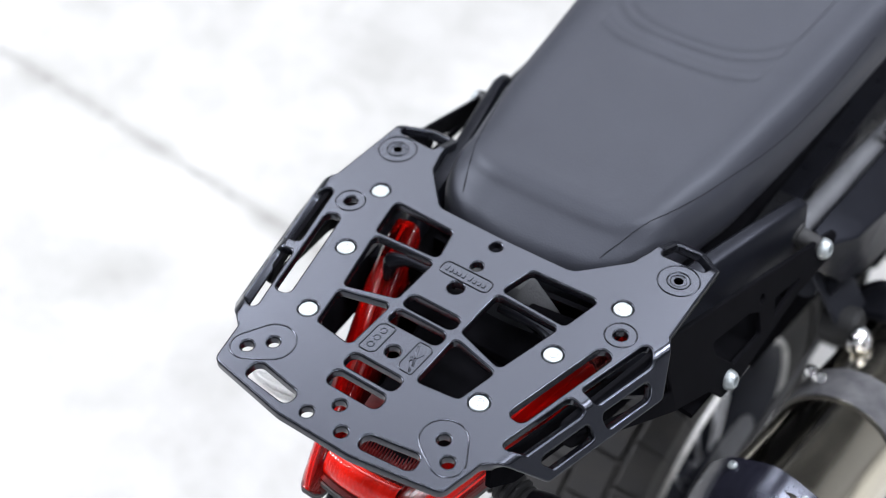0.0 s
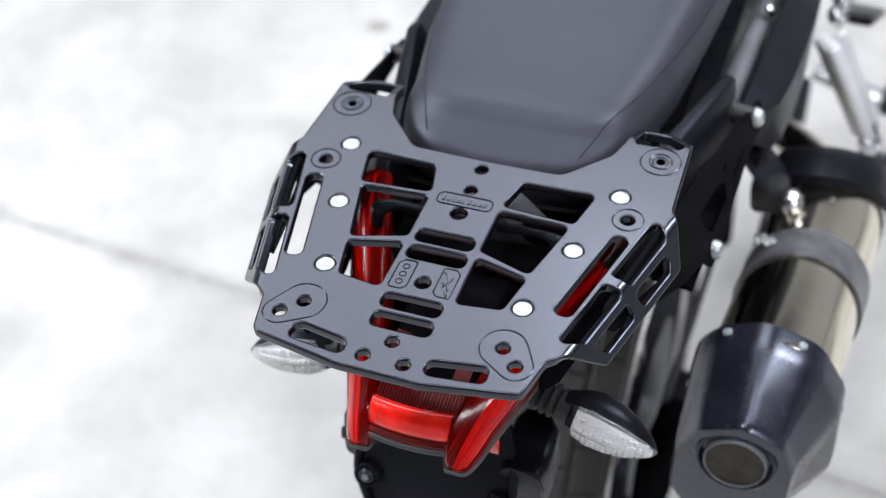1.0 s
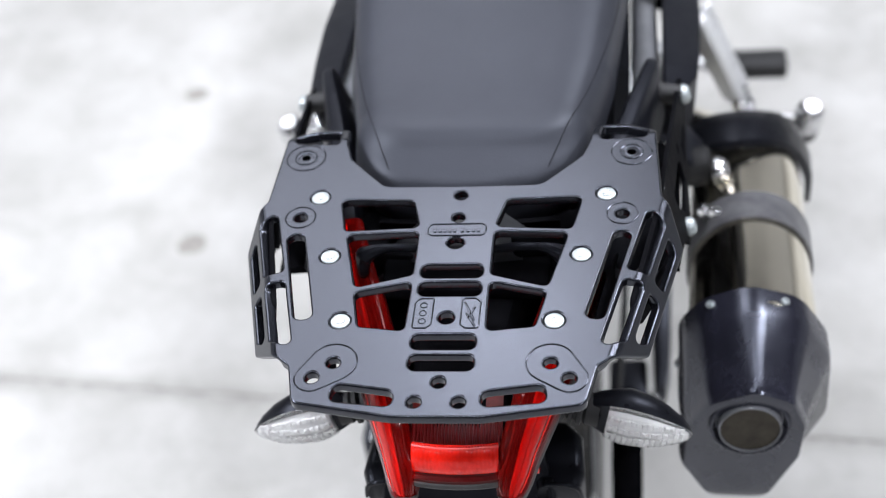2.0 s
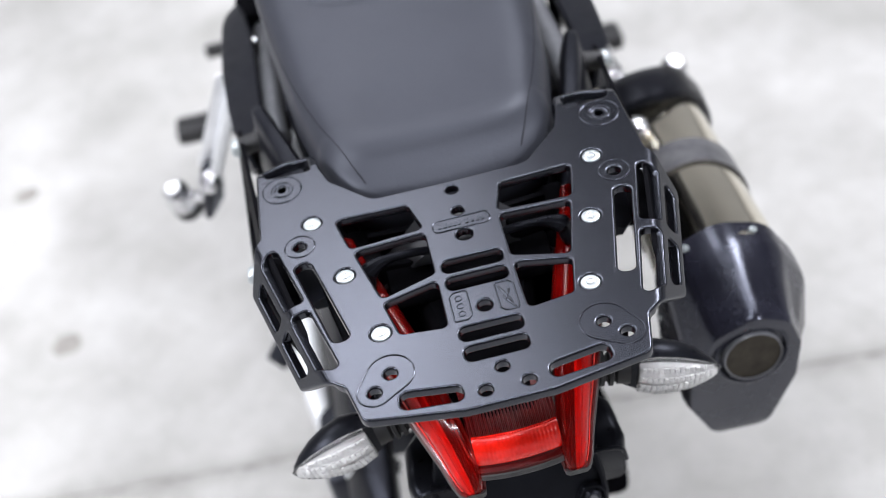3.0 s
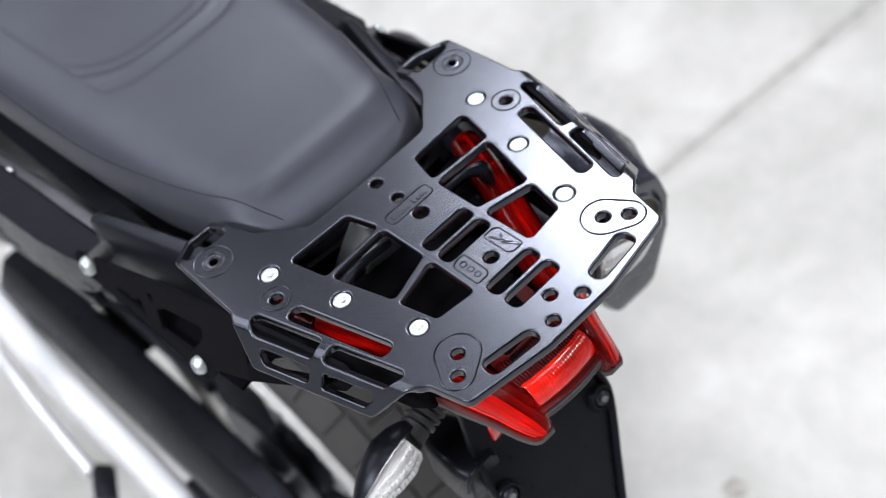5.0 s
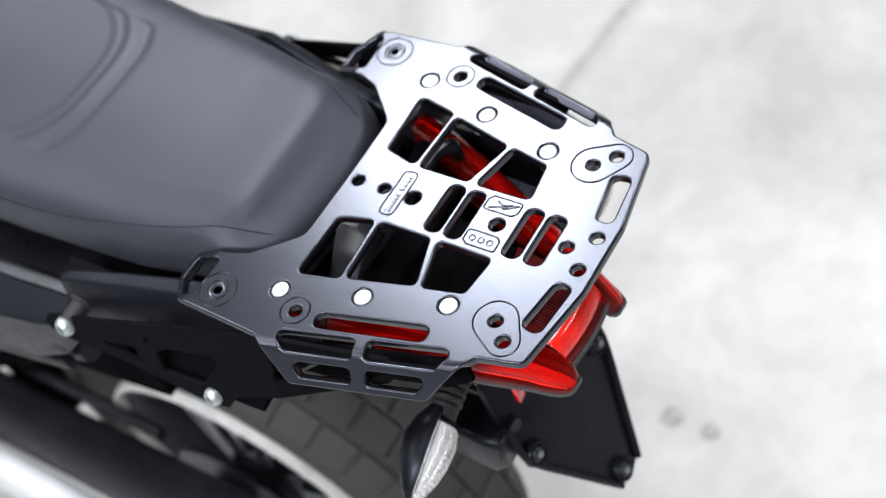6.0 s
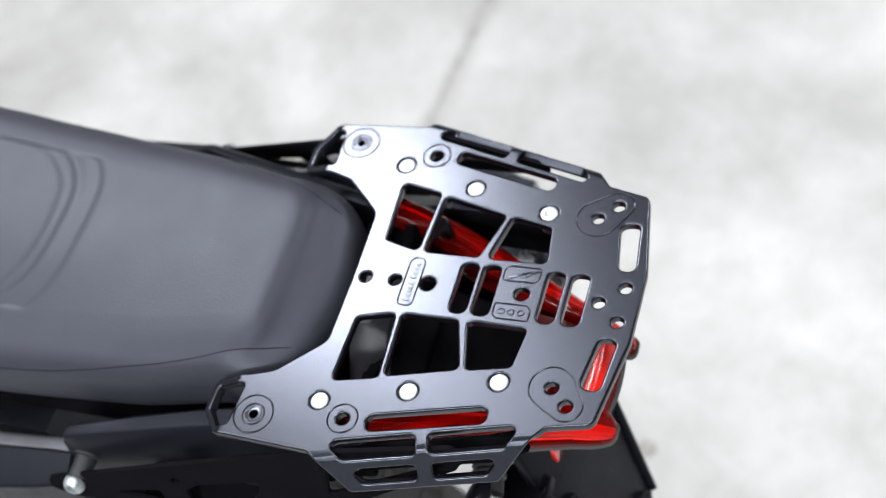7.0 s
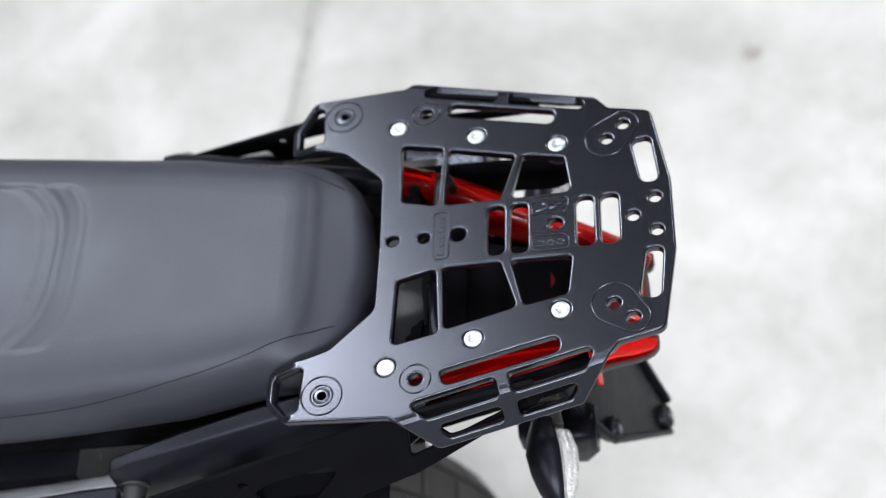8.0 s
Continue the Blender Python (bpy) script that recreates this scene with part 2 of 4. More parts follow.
def lathe(p, d, prof, n=32, sx=1.0, sy=1.0):
    """A turned body: prof has rows of (distance along d, radius)."""
    d, u, v = axes(d)
    loops = [[Vector(p) + d * a + u * (sx * r * math.cos(2 * math.pi * i / n)) + v * (sy * r * math.sin(2 * math.pi * i / n)) for i in range(n)] for a, r in prof]
    return rings(loops)


def smooth_path(pts, k=8):
    pts = [Vector(p) for p in pts]
    out = []
    for i in range(len(pts) - 1):
        p0, p1, p2, p3 = pts[max(i - 1, 0)], pts[i], pts[i + 1], pts[min(i + 2, len(pts) - 1)]
        for j in range(k):
            t = j / k
            out.append(0.5 * ((2 * p1) + (p2 - p0) * t + (2 * p0 - 5 * p1 + 4 * p2 - p3) * t * t + (3 * p1 - p0 - 3 * p2 + p3) * t**3))
    return out + [pts[-1]]


def tube(pts, r, n=12, closed=False, flat=1.0):
    """A round bar along points; r may be one radius a point."""
    pts = [Vector(p) for p in pts]
    loops, up = [], None
    k = len(pts)
    for i, p in enumerate(pts):
        d = (pts[(i + 1) % k] - pts[i - 1]) if closed else (pts[min(i + 1, k - 1)] - pts[max(i - 1, 0)])
        d.normalize()
        if up is None:
            up = axes(d)[1]
        up = (up - d * up.dot(d)).normalized()
        side = d.cross(up)
        rr = r[i] if isinstance(r, (list, tuple)) else r
        loops.append([p + up * (rr * math.cos(2 * math.pi * j / n)) + side * (flat * rr * math.sin(2 * math.pi * j / n)) for j in range(n)])
    if closed:
        return rings(loops + [loops[0]], caps=False)
    return rings(loops)


def bar(size, bevel=0.002, seg=2):
    bm = bmesh.new()
    bmesh.ops.create_cube(bm, size=1)
    bmesh.ops.scale(bm, vec=size, verts=bm.verts)
    if bevel:
        bmesh.ops.bevel(bm, geom=list(bm.edges), offset=bevel, segments=seg, affect="EDGES", profile=0.5)
    return bm


def along(a, b, roll=0.0):
    """A pose in the middle of a and b whose y axis runs from a to b."""
    a, b = Vector(a), Vector(b)
    d, u, v = axes(b - a)
    m = Matrix((u, d, v)).transposed().to_4x4()
    return Matrix.Translation((a + b) / 2) @ m @ Matrix.Rotation(radians(roll), 4, "Y")


def strut(a, b, w, t, bevel=0.002, roll=0.0):
    a, b = Vector(a), Vector(b)
    return place(bar((w, (b - a).length, t), bevel), along(a, b, roll))


def mirrored(bm):
    """A mirrored copy on the other side of the machine."""
    out = bm.copy()
    bmesh.ops.scale(out, vec=(-1, 1, 1), verts=out.verts)
    bmesh.ops.reverse_faces(out, faces=out.faces)
    return out


def screw(p, d, r, h, material, parent, name="bolt", label="", socket=0.5):
    """A button head with a hexagon socket, its foot at p, pointing along d."""
    prof = [(0, r), (h * 0.35, r), (h * 0.75, r * 0.86), (h, r * 0.62), (h, r * socket), (h * 0.35, r * socket * 0.95)]
    return part(name, lathe(p, d, prof, 24), material, parent, label)


# ---- the place ----
def floor_and_room():
    def joint(x):
        return 0.735 - 0.085 * x

    ext, gap = 6.0, 0.0045
    floor = new("floor")
    tagged(floor, "pale grey polished concrete floor with stains", "floor", kind="structure")
    for k, (near, far) in enumerate(((-ext, 0), (0, ext))):
        lo = [(-ext, -ext), (ext, -ext), (ext, joint(ext) - gap), (-ext, joint(-ext) - gap)]
        hi = [(-ext, joint(-ext) + gap), (ext, joint(ext) + gap), (ext, ext), (-ext, ext)]
        bm = sheet([lo if k == 0 else hi], 0.12, 0.004, 2)
        part("slab", bm, CONCRETE, floor, smooth=20, keep=True)
    bm = bar((2 * ext, 0.03, 0.1), 0)
    part("joint", place(bm, pose(0, joint(0), -0.0535, 0, 0, math.degrees(math.atan(-0.085)))), JOINT, floor, "dark dirty expansion joint")
    for k, (x, y, sx, sy, rz) in enumerate(((0, 5.9, 12, 0.2, 0), (0, -5.9, 12, 0.2, 0), (5.9, 0, 0.2, 11.6, 0), (-5.9, 0, 0.2, 11.6, 0))):
        w = part("wall_%s" % ("north", "south", "east", "west")[k], place(bar((sx, sy, CEIL), 0), pose(x, y, CEIL / 2 + 0.001, 0, 0, rz)), WALL)
        tagged(w, "plain grey painted workshop wall", "wall", kind="structure")
    c = part("ceiling", place(bar((12, 12, 0.12), 0), pose(0, 0, CEIL + 0.062)), CEILING)
    tagged(c, "plain dark grey painted workshop ceiling", "ceiling", kind="structure")
    for x, y, sx, sy, watts, drop in LAMPS:
        base = new("ceiling_or_fill_light")
        base.location = (x, y, CEIL)
        top = CEIL - drop + 0.06
        tagged(base, "flat white rectangular ceiling light panel, unseen, some added as fill", "ceiling light", "ceiling light panels")
        outer = [(-sx / 2 - 0.03, -sy / 2 - 0.03), (sx / 2 + 0.03, -sy / 2 - 0.03), (sx / 2 + 0.03, sy / 2 + 0.03), (-sx / 2 - 0.03, sy / 2 + 0.03)]
        inner = [(-sx / 2, -sy / 2), (sx / 2, -sy / 2), (sx / 2, sy / 2), (-sx / 2, sy / 2)]
        part("frame", place(sheet([outer, inner], 0.05, 0.003), Matrix.Translation((x, y, top - 0.001))), TRIM, base)
        for k in (-1, 1):
            if drop > 0.1:
                part("hanger", strut((x + 0.4 * k * sx, y, top - 0.01), (x + 0.4 * k * sx, y, CEIL + 0.001), 0.01, 0.01, 0.002), TRIM, base)
        part("diffuser", place(bar((sx, sy, 0.01), 0), pose(x, y, top - 0.03)), LAMPMAT, base)
    # two dark oil spots and a few smaller marks
    rnd = random.Random(4)
    for x, y, r in ((0.381, 0.176, 0.020), (0.379, 0.115, 0.017), (1.015, -0.2, 0.02), (-0.70, 1.15, 0.03), (-0.80, 1.62, 0.026)):
        loop = [(x + r * (0.75 + 0.35 * rnd.random()) * math.cos(a), y + r * (0.75 + 0.35 * rnd.random()) * math.sin(a)) for a in [i * math.pi / 11 for i in range(22)]]
        bm = bmesh.new()
        bm.faces.new([bm.verts.new((px, py, 0.0006)) for px, py in loop])
        s = part("oil_spot", bm, STAIN)
        tagged(s, "small dark dried oil spot on the concrete", "stain", "spots on the floor")


floor_and_room()

bike = new("motorcycle")
bike.location = (0, 0.55, 0)
tagged(bike, "black adventure motorcycle with a flat rear luggage rack, parked upright", "motorcycle")


# ---- luggage rack ----
BEND_A, BEND_B = Vector((0.1534, 0.1125)), Vector((0.1154, -0.0365))  # fold of the side wing, right side
WING_ANGLE, EAR_Y, EAR_ANGLE = 57.0, 0.197, -24.0


def wing_pt(s, v):
    """A point of the unfolded side wing: s along the fold from its front, v outwards."""
    d = (BEND_B - BEND_A).normalized()
    n = Vector((-d.y, d.x))
    p = BEND_A + d * s + n * v
    return (p.x, p.y)


def both(loop):
    return [loop, [(-x, y) for x, y in reversed(loop)]]


def rack_loops():
    half = [(0.0, 0.1375), (0.0600, 0.1385), (0.0905, 0.1715), (0.0965, 0.1905), (0.1005, 0.2235), (0.1270, 0.2240), (0.1475, 0.2035), (0.1505, 0.1225),
            wing_pt(-0.006, -0.001), wing_pt(0.018, 0.0310), wing_pt(0.126, 0.0310), wing_pt(0.155, -0.002),
            (0.1050, -0.0435), (0.0975, -0.0765), (0.0300, -0.0880)]
    rad = [0, 0.012, 0.012, 0.012, 0.006, 0.008, 0.006, 0.006, 0.004, 0.006, 0.006, 0.004, 0.006, 0.008, 0.02]
    pts = half + [(-x, y) for x, y in reversed(half[1:])]
    rads = rad + rad[:0:-1]
    loops = [rpoly(pts, rads)]
    for pts, r in (
        ([(0.0360, 0.1213), (0.0287, 0.0922), (0.0842, 0.0890), (0.0917, 0.1235)], 0.004),
        ([(0.0285, 0.0868), (0.0285, 0.0425), (0.0687, 0.0302), (0.0822, 0.0845)], 0.004),
        ([(0.0281, 0.0347), (0.0288, -0.0118), (0.0614, -0.0077), (0.0684, 0.0248)], 0.004),
        ([(0.1158, 0.0868), (0.0950, -0.0002), (0.1080, -0.0012), (0.1282, 0.0838)], 0.0055),
        ([(0.0297, -0.0662), (0.0703, -0.0597), (0.0722, -0.0745), (0.0291, -0.0790)], 0.0055),
        ([(0.1040, 0.1905), (0.1395, 0.1925), (0.1415, 0.2025), (0.1255, 0.2175), (0.1062, 0.2175)], 0.0035),
        ([wing_pt(0.005, -0.0120), wing_pt(0.071, -0.0120), wing_pt(0.071, 0.0050), wing_pt(0.017, 0.0050)], 0.0042),
        ([wing_pt(0.081, -0.0120), wing_pt(0.147, -0.0120), wing_pt(0.134, 0.0050), wing_pt(0.081, 0.0050)], 0.0042),
        ([wing_pt(0.021, 0.0125), wing_pt(0.069, 0.0125), wing_pt(0.069, 0.0245), wing_pt(0.029, 0.0245)], 0.0036),
        ([wing_pt(0.081, 0.0125), wing_pt(0.129, 0.0125), wing_pt(0.119, 0.0245), wing_pt(0.081, 0.0245)], 0.0036),
    ):
        loops += both(rpoly(pts, r))
    for y0, y1 in ((0.0392, 0.0522), (0.0212, 0.0345), (-0.0290, -0.0157), (-0.0478, -0.0342)):
        loops.append(rpoly([(-0.0222, y0), (0.0222, y0), (0.0222, y1), (-0.0222, y1)], 0.0052))
    for x, y, r in ((0, 0.1267, 0.0047), (0, 0.1019, 0.0045), (0, 0.0751, 0.0060), (0, 0, 0.0054), (0, -0.0583, 0.0046)):
        loops.append(circle(x, y, r))
    for x, y, r in ((0.0147, -0.0752, 0.0046), (0.0737, -0.0413, 0.0046), (0.0865, -0.0545, 0.0046), (0.1285, 0.1741, 0.0050), (0.1212, 0.1041, 0.0048),
                    (0.1095, 0.1270, 0.0073), (0.0920, 0.0621, 0.0073), (0.0747, -0.0024, 0.0073)):
        loops += both(circle(x, y, r, 28))
    return loops


def folded(bm):
    """Fold the flat blank: the side wings down, the front ears up, each round a small radius."""
    d = (BEND_B - BEND_A).normalized()
    n = Vector((-d.y, d.x))
    for sx in (1, -1):
        for off in (-0.0048, -0.0032, -0.0016, 0.0, 0.0016, 0.0032, 0.0048):
            q = BEND_A + n * off
            bmesh.ops.bisect_plane(bm, geom=bm.verts[:] + bm.edges[:] + bm.faces[:], dist=1e-6, plane_co=(sx * q.x, q.y, 0), plane_no=(sx * n.x, n.y, 0))
    for off in (-0.0024, -0.0008, 0.0008, 0.0024):
        bmesh.ops.bisect_plane(bm, geom=bm.verts[:] + bm.edges[:] + bm.faces[:], dist=1e-6, plane_co=(0, EAR_Y + off, 0), plane_no=(0, 1, 0))

    def bend(off, z, angle, rad):
        """off: how far beyond the fold; gives the new distance and height."""
        a = radians(angle)
        arc = rad * abs(a)
        start = -arc / 2
        sgn = 1 if angle > 0 else -1
        if off <= start:
            return off, z
        t = min(off - start, arc) / arc * abs(a)
        rest = max(0.0, off - start - arc)
        # centre of the fold lies on the inner side
        x = start + (rad - sgn * z) * math.sin(t) + rest * math.cos(t)
        h = sgn * (rad - (rad - sgn * z) * math.cos(t) + rest * math.sin(t))
        return x, h

    for v in bm.verts:
        if abs(v.co.x) > 0.06:
            sx = 1 if v.co.x > 0 else -1
            p = Vector((abs(v.co.x), v.co.y))
            off = (p - BEND_A).dot(n)
            s = (p - BEND_A).dot(d)
            if off > -0.006 and -0.010 < s < 0.162:
                o2, z2 = bend(off, v.co.z, -WING_ANGLE, 0.0095)
                p = p + n * (o2 - off)
                v.co = (sx * p.x, p.y, z2)
            elif v.co.y > EAR_Y - 0.006:
                o2, z2 = bend(v.co.y - EAR_Y, v.co.z, EAR_ANGLE, 0.011)
                v.co.y, v.co.z = EAR_Y + o2, z2
    return bm


def engraved(loop, name, parent, r=0.00065, closed=True):
    return part(name, tube([V(x, y, 0.0) for x, y in loop], r, 8, closed, 1.0), RACK, parent)


def hull(a, ra, b, rb, n=14):
    """The outline round two circles."""
    a, b = Vector(a), Vector(b)
    d = b - a
    ang, al = math.atan2(d.y, d.x), math.acos((ra - rb) / d.length)
    out = [(a.x + ra * math.cos(t), a.y + ra * math.sin(t)) for t in [ang + al + (2 * math.pi - 2 * al) * i / n for i in range(n + 1)]]
    return out + [(b.x + rb * math.cos(t), b.y + rb * math.sin(t)) for t in [ang - al + 2 * al * i / n for i in range(n + 1)]]


def luggage_rack():
    bm = folded(sheet(rack_loops(), 0.0078, 0.0017, 4))
    place(bm, Matrix.Translation((0, 0, H)))
    rack = part("luggage_rack", bm, RACK, bike, "flat black powder-coated metal luggage rack with cut-outs", smooth=28, keep=True)
    for sx in (1, -1):
        for x, y in ((0.1095, 0.1270), (0.0920, 0.0621), (0.0747, -0.0024)):
            prof = [(-0.0075, 0.005), (-0.0030, 0.0066), (-0.0012, 0.0069), (-0.0007, 0.0066), (-0.0004, 0.0058), (-0.0003, 0.0034)]
            part("bolt", lathe(V(sx * x, y, 0), (0, 0, 1), prof + [(-0.0005, 0.0030), (-0.0005, 0.0002)], 28), BOLT_ZINC, rack, "dull zinc countersunk bolt")
            part("well", lathe(V(sx * x, y, -0.0076), (0, 0, 1), [(0, 0.0072), (0.0022, 0.0072), (0.0022, 0.0040), (0, 0.0040)], 28), INNER, rack)
            turn = 25 * sx + 400 * y
            hexa = [V(sx * x + 0.0029 * math.cos(radians(60 * k + turn)), y + 0.0029 * math.sin(radians(60 * k + turn)), -0.0004) for k in range(6)]
            part("socket", tube(hexa, 0.00028, 6, True), CHROME, rack)
            part("spacer", lathe(V(sx * x, y, -0.0080), (0, 0, -1), [(0, 0.009), (0.008, 0.009), (0.008, 0.004)], 20), SATIN, rack)
        for r in (0.0155, 0.0085):
            engraved(circle(sx * 0.1285, 0.1741, r, 40), "ring", rack)
        part("collar", lathe(V(sx * 0.1285, 0.1741, -0.0035), (0, 0, 1), [(0, 0.0062), (0.0028, 0.0062), (0.0030, 0.0056), (0.0030, 0.0036), (0, 0.0036)], 28), RACK, rack)
        engraved(circle(sx * 0.1212, 0.1041, 0.0115, 36), "ring", rack)
        engraved([(sx * x, y) for x, y in hull((0.0737, -0.0413), 0.0165, (0.0865, -0.0545), 0.0120)], "outline", rack)
    engraved(rpoly([(-0.0215, 0.0822), (0.0215, 0.0822), (0.0215, 0.0945), (-0.0215, 0.0945)], 0.0045), "plaque", rack)
    # raised characters of the plaque as plain bars
    for k, x in enumerate((-0.0165, -0.0125, -0.0088, -0.0052, -0.0016, 0.0040, 0.0082, 0.0122, 0.0160)):
        h = 0.0052 if k in (0, 5) else 0.0036
        part("mark", place(bar((0.0023, h, 0.0012), 0.0003, 1), pose(x, 0.0866 + h / 2 - 0.001, H + 0.0001)), RACK, rack)
    oct_ = [(-0.0065, -0.0105), (-0.0030, -0.0140), (0.0065, -0.0140), (0.0065, 0.0105), (0.0030, 0.0140), (-0.0065, 0.0140)]
    for sx in (1, -1):
        engraved(rpoly([(sx * 0.0166 + sx * x, 0.0040 + y) for x, y in oct_], 0.002), "plaque", rack)
    for k in (-1, 0, 1):
        engraved(circle(-0.0168, 0.0040 + 0.0075 * k, 0.0024, 16), "mark", rack, 0.0005)
    for k, (a, b) in enumerate((((0.0120, 0.0145), (0.0195, -0.0030)), ((0.0135, 0.0040), (0.0205, -0.0085)), ((0.0195, 0.0100), (0.0150, -0.0010)))):
        part("mark", strut((*a, H + 0.0001), (*b, H + 0.0001), 0.0018, 0.0007, 0.0003), RACK, rack)

    # side brackets: a leaning plate on either side that carries the rack
    def face_x(y, z):
        return 0.150 - (z + 0.004) * 0.2403 + (y - 0.118) * 0.016 - max(0, 0.118 - y) * 0.20

    for sx in (1, -1):
        outer = rpoly([(0.384, -0.088), (0.364, -0.0815), (0.126, -0.0045), (0.105, -0.004), (0.020, -0.006), (0.012, -0.018), (0.020, -0.0290), (0.068, -0.0478), (0.109, -0.0640), (0.126, -0.0705), (0.165, -0.088),
                       (0.180, -0.107), (0.205, -0.111), (0.245, -0.1075), (0.310, -0.103), (0.362, -0.106), (0.386, -0.100)], 0.006)
        win = rpoly([(0.176, -0.049), (0.234, -0.0645), (0.2475, -0.074), (0.2465, -0.095), (0.2035, -0.0915), (0.181, -0.065)], 0.003)
        slit = rpoly([(0.321, -0.0905), (0.274, -0.0790), (0.2705, -0.0955)], 0.0012)
        cut = rpoly([(0.113, -0.018), (0.1175, -0.050), (0.046, -0.0292), (0.026, -0.0235), (0.030, -0.018)], 0.003)
        bm = sheet([outer, win, slit, cut, circle(0.2540, -0.0650, 0.0042, 16)], 0.004, 0.0009)
        bmesh.ops.bisect_plane(bm, geom=bm.verts[:] + bm.edges[:] + bm.faces[:], dist=1e-6, plane_co=(0.118, 0, 0), plane_no=(1, 0, 0))
        for v in bm.verts:
            y, z, t = v.co.x, v.co.y, v.co.z
            v.co = (sx * (face_x(y, z) + t), y, H + z)
        bmesh.ops.recalc_face_normals(bm, faces=bm.faces)
        part("side_bracket", bm, BRACKET, rack, "black folded sheet-metal side bracket", smooth=28, keep=True)
        part("spacer", lathe(V(sx * 0.148, 0.352, -0.080), (sx, 0.05, -0.2), [(0, 0.0135), (0.005, 0.0135), (0.006, 0.009), (0.024, 0.009), (0.024, 0.005)], 24), RUBBER, rack)
        screw(V(sx * 0.1735, 0.357, -0.088), (sx, 0, 0.23), 0.0092, 0.008, BOLT_ZINC, rack, "bolt", "bright zinc button-head bolt")
        screw(V(sx * 0.1735, 0.192, -0.0975), (sx, 0, 0.23), 0.0082, 0.007, BOLT_ZINC, rack, "bolt", "bright zinc button-head bolt")
    return rack


luggage_rack()


# ---- seat ----
def seat_width(y):
    return float(np.interp(y, (0.15, 0.2, 0.25, 0.3, 0.42, 0.6, 0.8, 1.0), (0.088, 0.094, 0.104, 0.114, 0.126, 0.140, 0.152, 0.160)))


def seat_thing():
    """A padded cushion: side rings under the edge, then a crowned top with a sunk panel."""
    rear, cx, cy, front = 0.147, 0.060, 0.084, 0.98
    left = []
    y = front
    while y > rear + cy:
        left.append((seat_width(y), y, 0.0))
        y -= 0.0035
    w0 = seat_width(rear + cy)
    for i in range(1, 19):
        left.append((w0, rear + cy, 90 * i / 18))
    k = len(left)
    # rows of: height under the top, inset on the flank, inset at the rear
    steps = [(-0.125, 0.046, 0.040), (-0.100, 0.030, 0.028), (-0.080, 0.014, 0.018), (-0.066, 0.005, 0.012), (-0.057, 0.0012, 0.0100)]
    edge = [(-0.050, 0.0, 0.0090), (-0.040, 0.0004, 0.0092), (-0.030, 0.0014, 0.0115), (-0.0228, 0.0032, 0.0165), (-0.0178, 0.0052, 0.0240), (-0.0140, 0.0076, 0.0325), (-0.0098, 0.0114, 0.0400), (-0.0045, 0.0190, 0.0468), (-0.0011, 0.0310, 0.0545), (0.0, 0.0470, 0.0670)]
    steps += [tuple(p) for p in smooth_path(edge, 3)]

    def ring(z, fs, fr):
        out = []
        for x, yy, deg in left:
            c, q = math.cos(radians(deg)) ** 0.9, math.sin(radians(deg)) ** 0.9
            if deg > 0:
                x, yy = x - cx + (cx - fs) * c, yy - (cy - fr) * q
            else:
                x -= fs
            out.append((x, yy, z + 0.006 + 0.18 * max(0, yy - 0.25) ** 1.6))
        return out

    lines = [ring(*s) for s in steps]
    cols = 84
    bm = bmesh.new()
    grid = []

    def emboss(x, yy):
        # distance into the panel: rear edge, slanting corners, then sides along the seat
        soft = 0.010
        s = -soft * math.log(sum(math.exp(-max(-0.2, min(0.2, q)) / soft) for q in (yy - 0.384, 0.707 * (0.058 + yy - 0.384 - abs(x)), 0.116 + 0.08 * (yy - 0.47) - abs(x))))
        dz = -0.002 * min(1, max(0, (s - 0.024) / 0.008))
        for at, deep in ((0.0, 0.0013), (0.0080, 0.0009), (0.022, 0.0015)):
            dz -= deep * math.exp(-((s - at) / 0.0040) ** 2)
        return dz

    for i in range(len(left)):
        row = [Vector(lines[j][i]) for j in range(len(lines))]
        edge = row[-1]
        mid = []
        for c in range(1, cols):
            f = c / cols
            x = edge.x * (1 - 2 * f)
            mid.append(Vector((x, edge.y, edge.z + emboss(x, edge.y))))
        opp = [Vector((-p.x, p.y, p.z)) for p in reversed(row)]
        grid.append([bm.verts.new((p.x, p.y, H + p.z)) for p in row + mid + opp])
    for a, b in zip(grid, grid[1:]):
        for j in range(len(a) - 1):
            bm.faces.new((a[j], a[j + 1], b[j + 1], b[j]))
    # the back: from the lowest ring up to the last row of the top
    back, top = [], len(lines) - 1
    for j in range(len(lines)):
        p, row = Vector(lines[j][-1]), []
        for c in range(cols + 1):
            f = 1 - 2 * c / cols
            rise = (j / top) ** 2 * (3 - 2 * j / top)
            row.append(bm.verts.new((p.x * f, p.y - 0.006 * (1 - f * f) * (1 - rise), H + p.z)))
        back.append(row)
    for a, b in zip(back, back[1:]):
        for c in range(cols):
            bm.faces.new((a[c], a[c + 1], b[c + 1], b[c]))
    bmesh.ops.remove_doubles(bm, verts=bm.verts, dist=1e-5)
    for v in bm.verts:
        u = min(1, max(0, (v.co.y - 0.17) / 0.22))
        v.co.z += 0.0075 * max(0, 1 - (v.co.x / 0.12) ** 2) ** 1.5 * u * u * (3 - 2 * u)
    seat = part("seat", bm, LEATHER, bike, "black grained vinyl seat with an embossed panel", smooth=60)
    # the sewn seam along either upper edge, closing in towards the rear
    bpy.context.view_layer.update()
    bend = np.polyfit((0.160, 0.185, 0.231, 0.298, 0.370, 0.435, 0.55), (0.0570, 0.0690, 0.0860, 0.1035, 0.1165, 0.1235, 0.1300), 3)
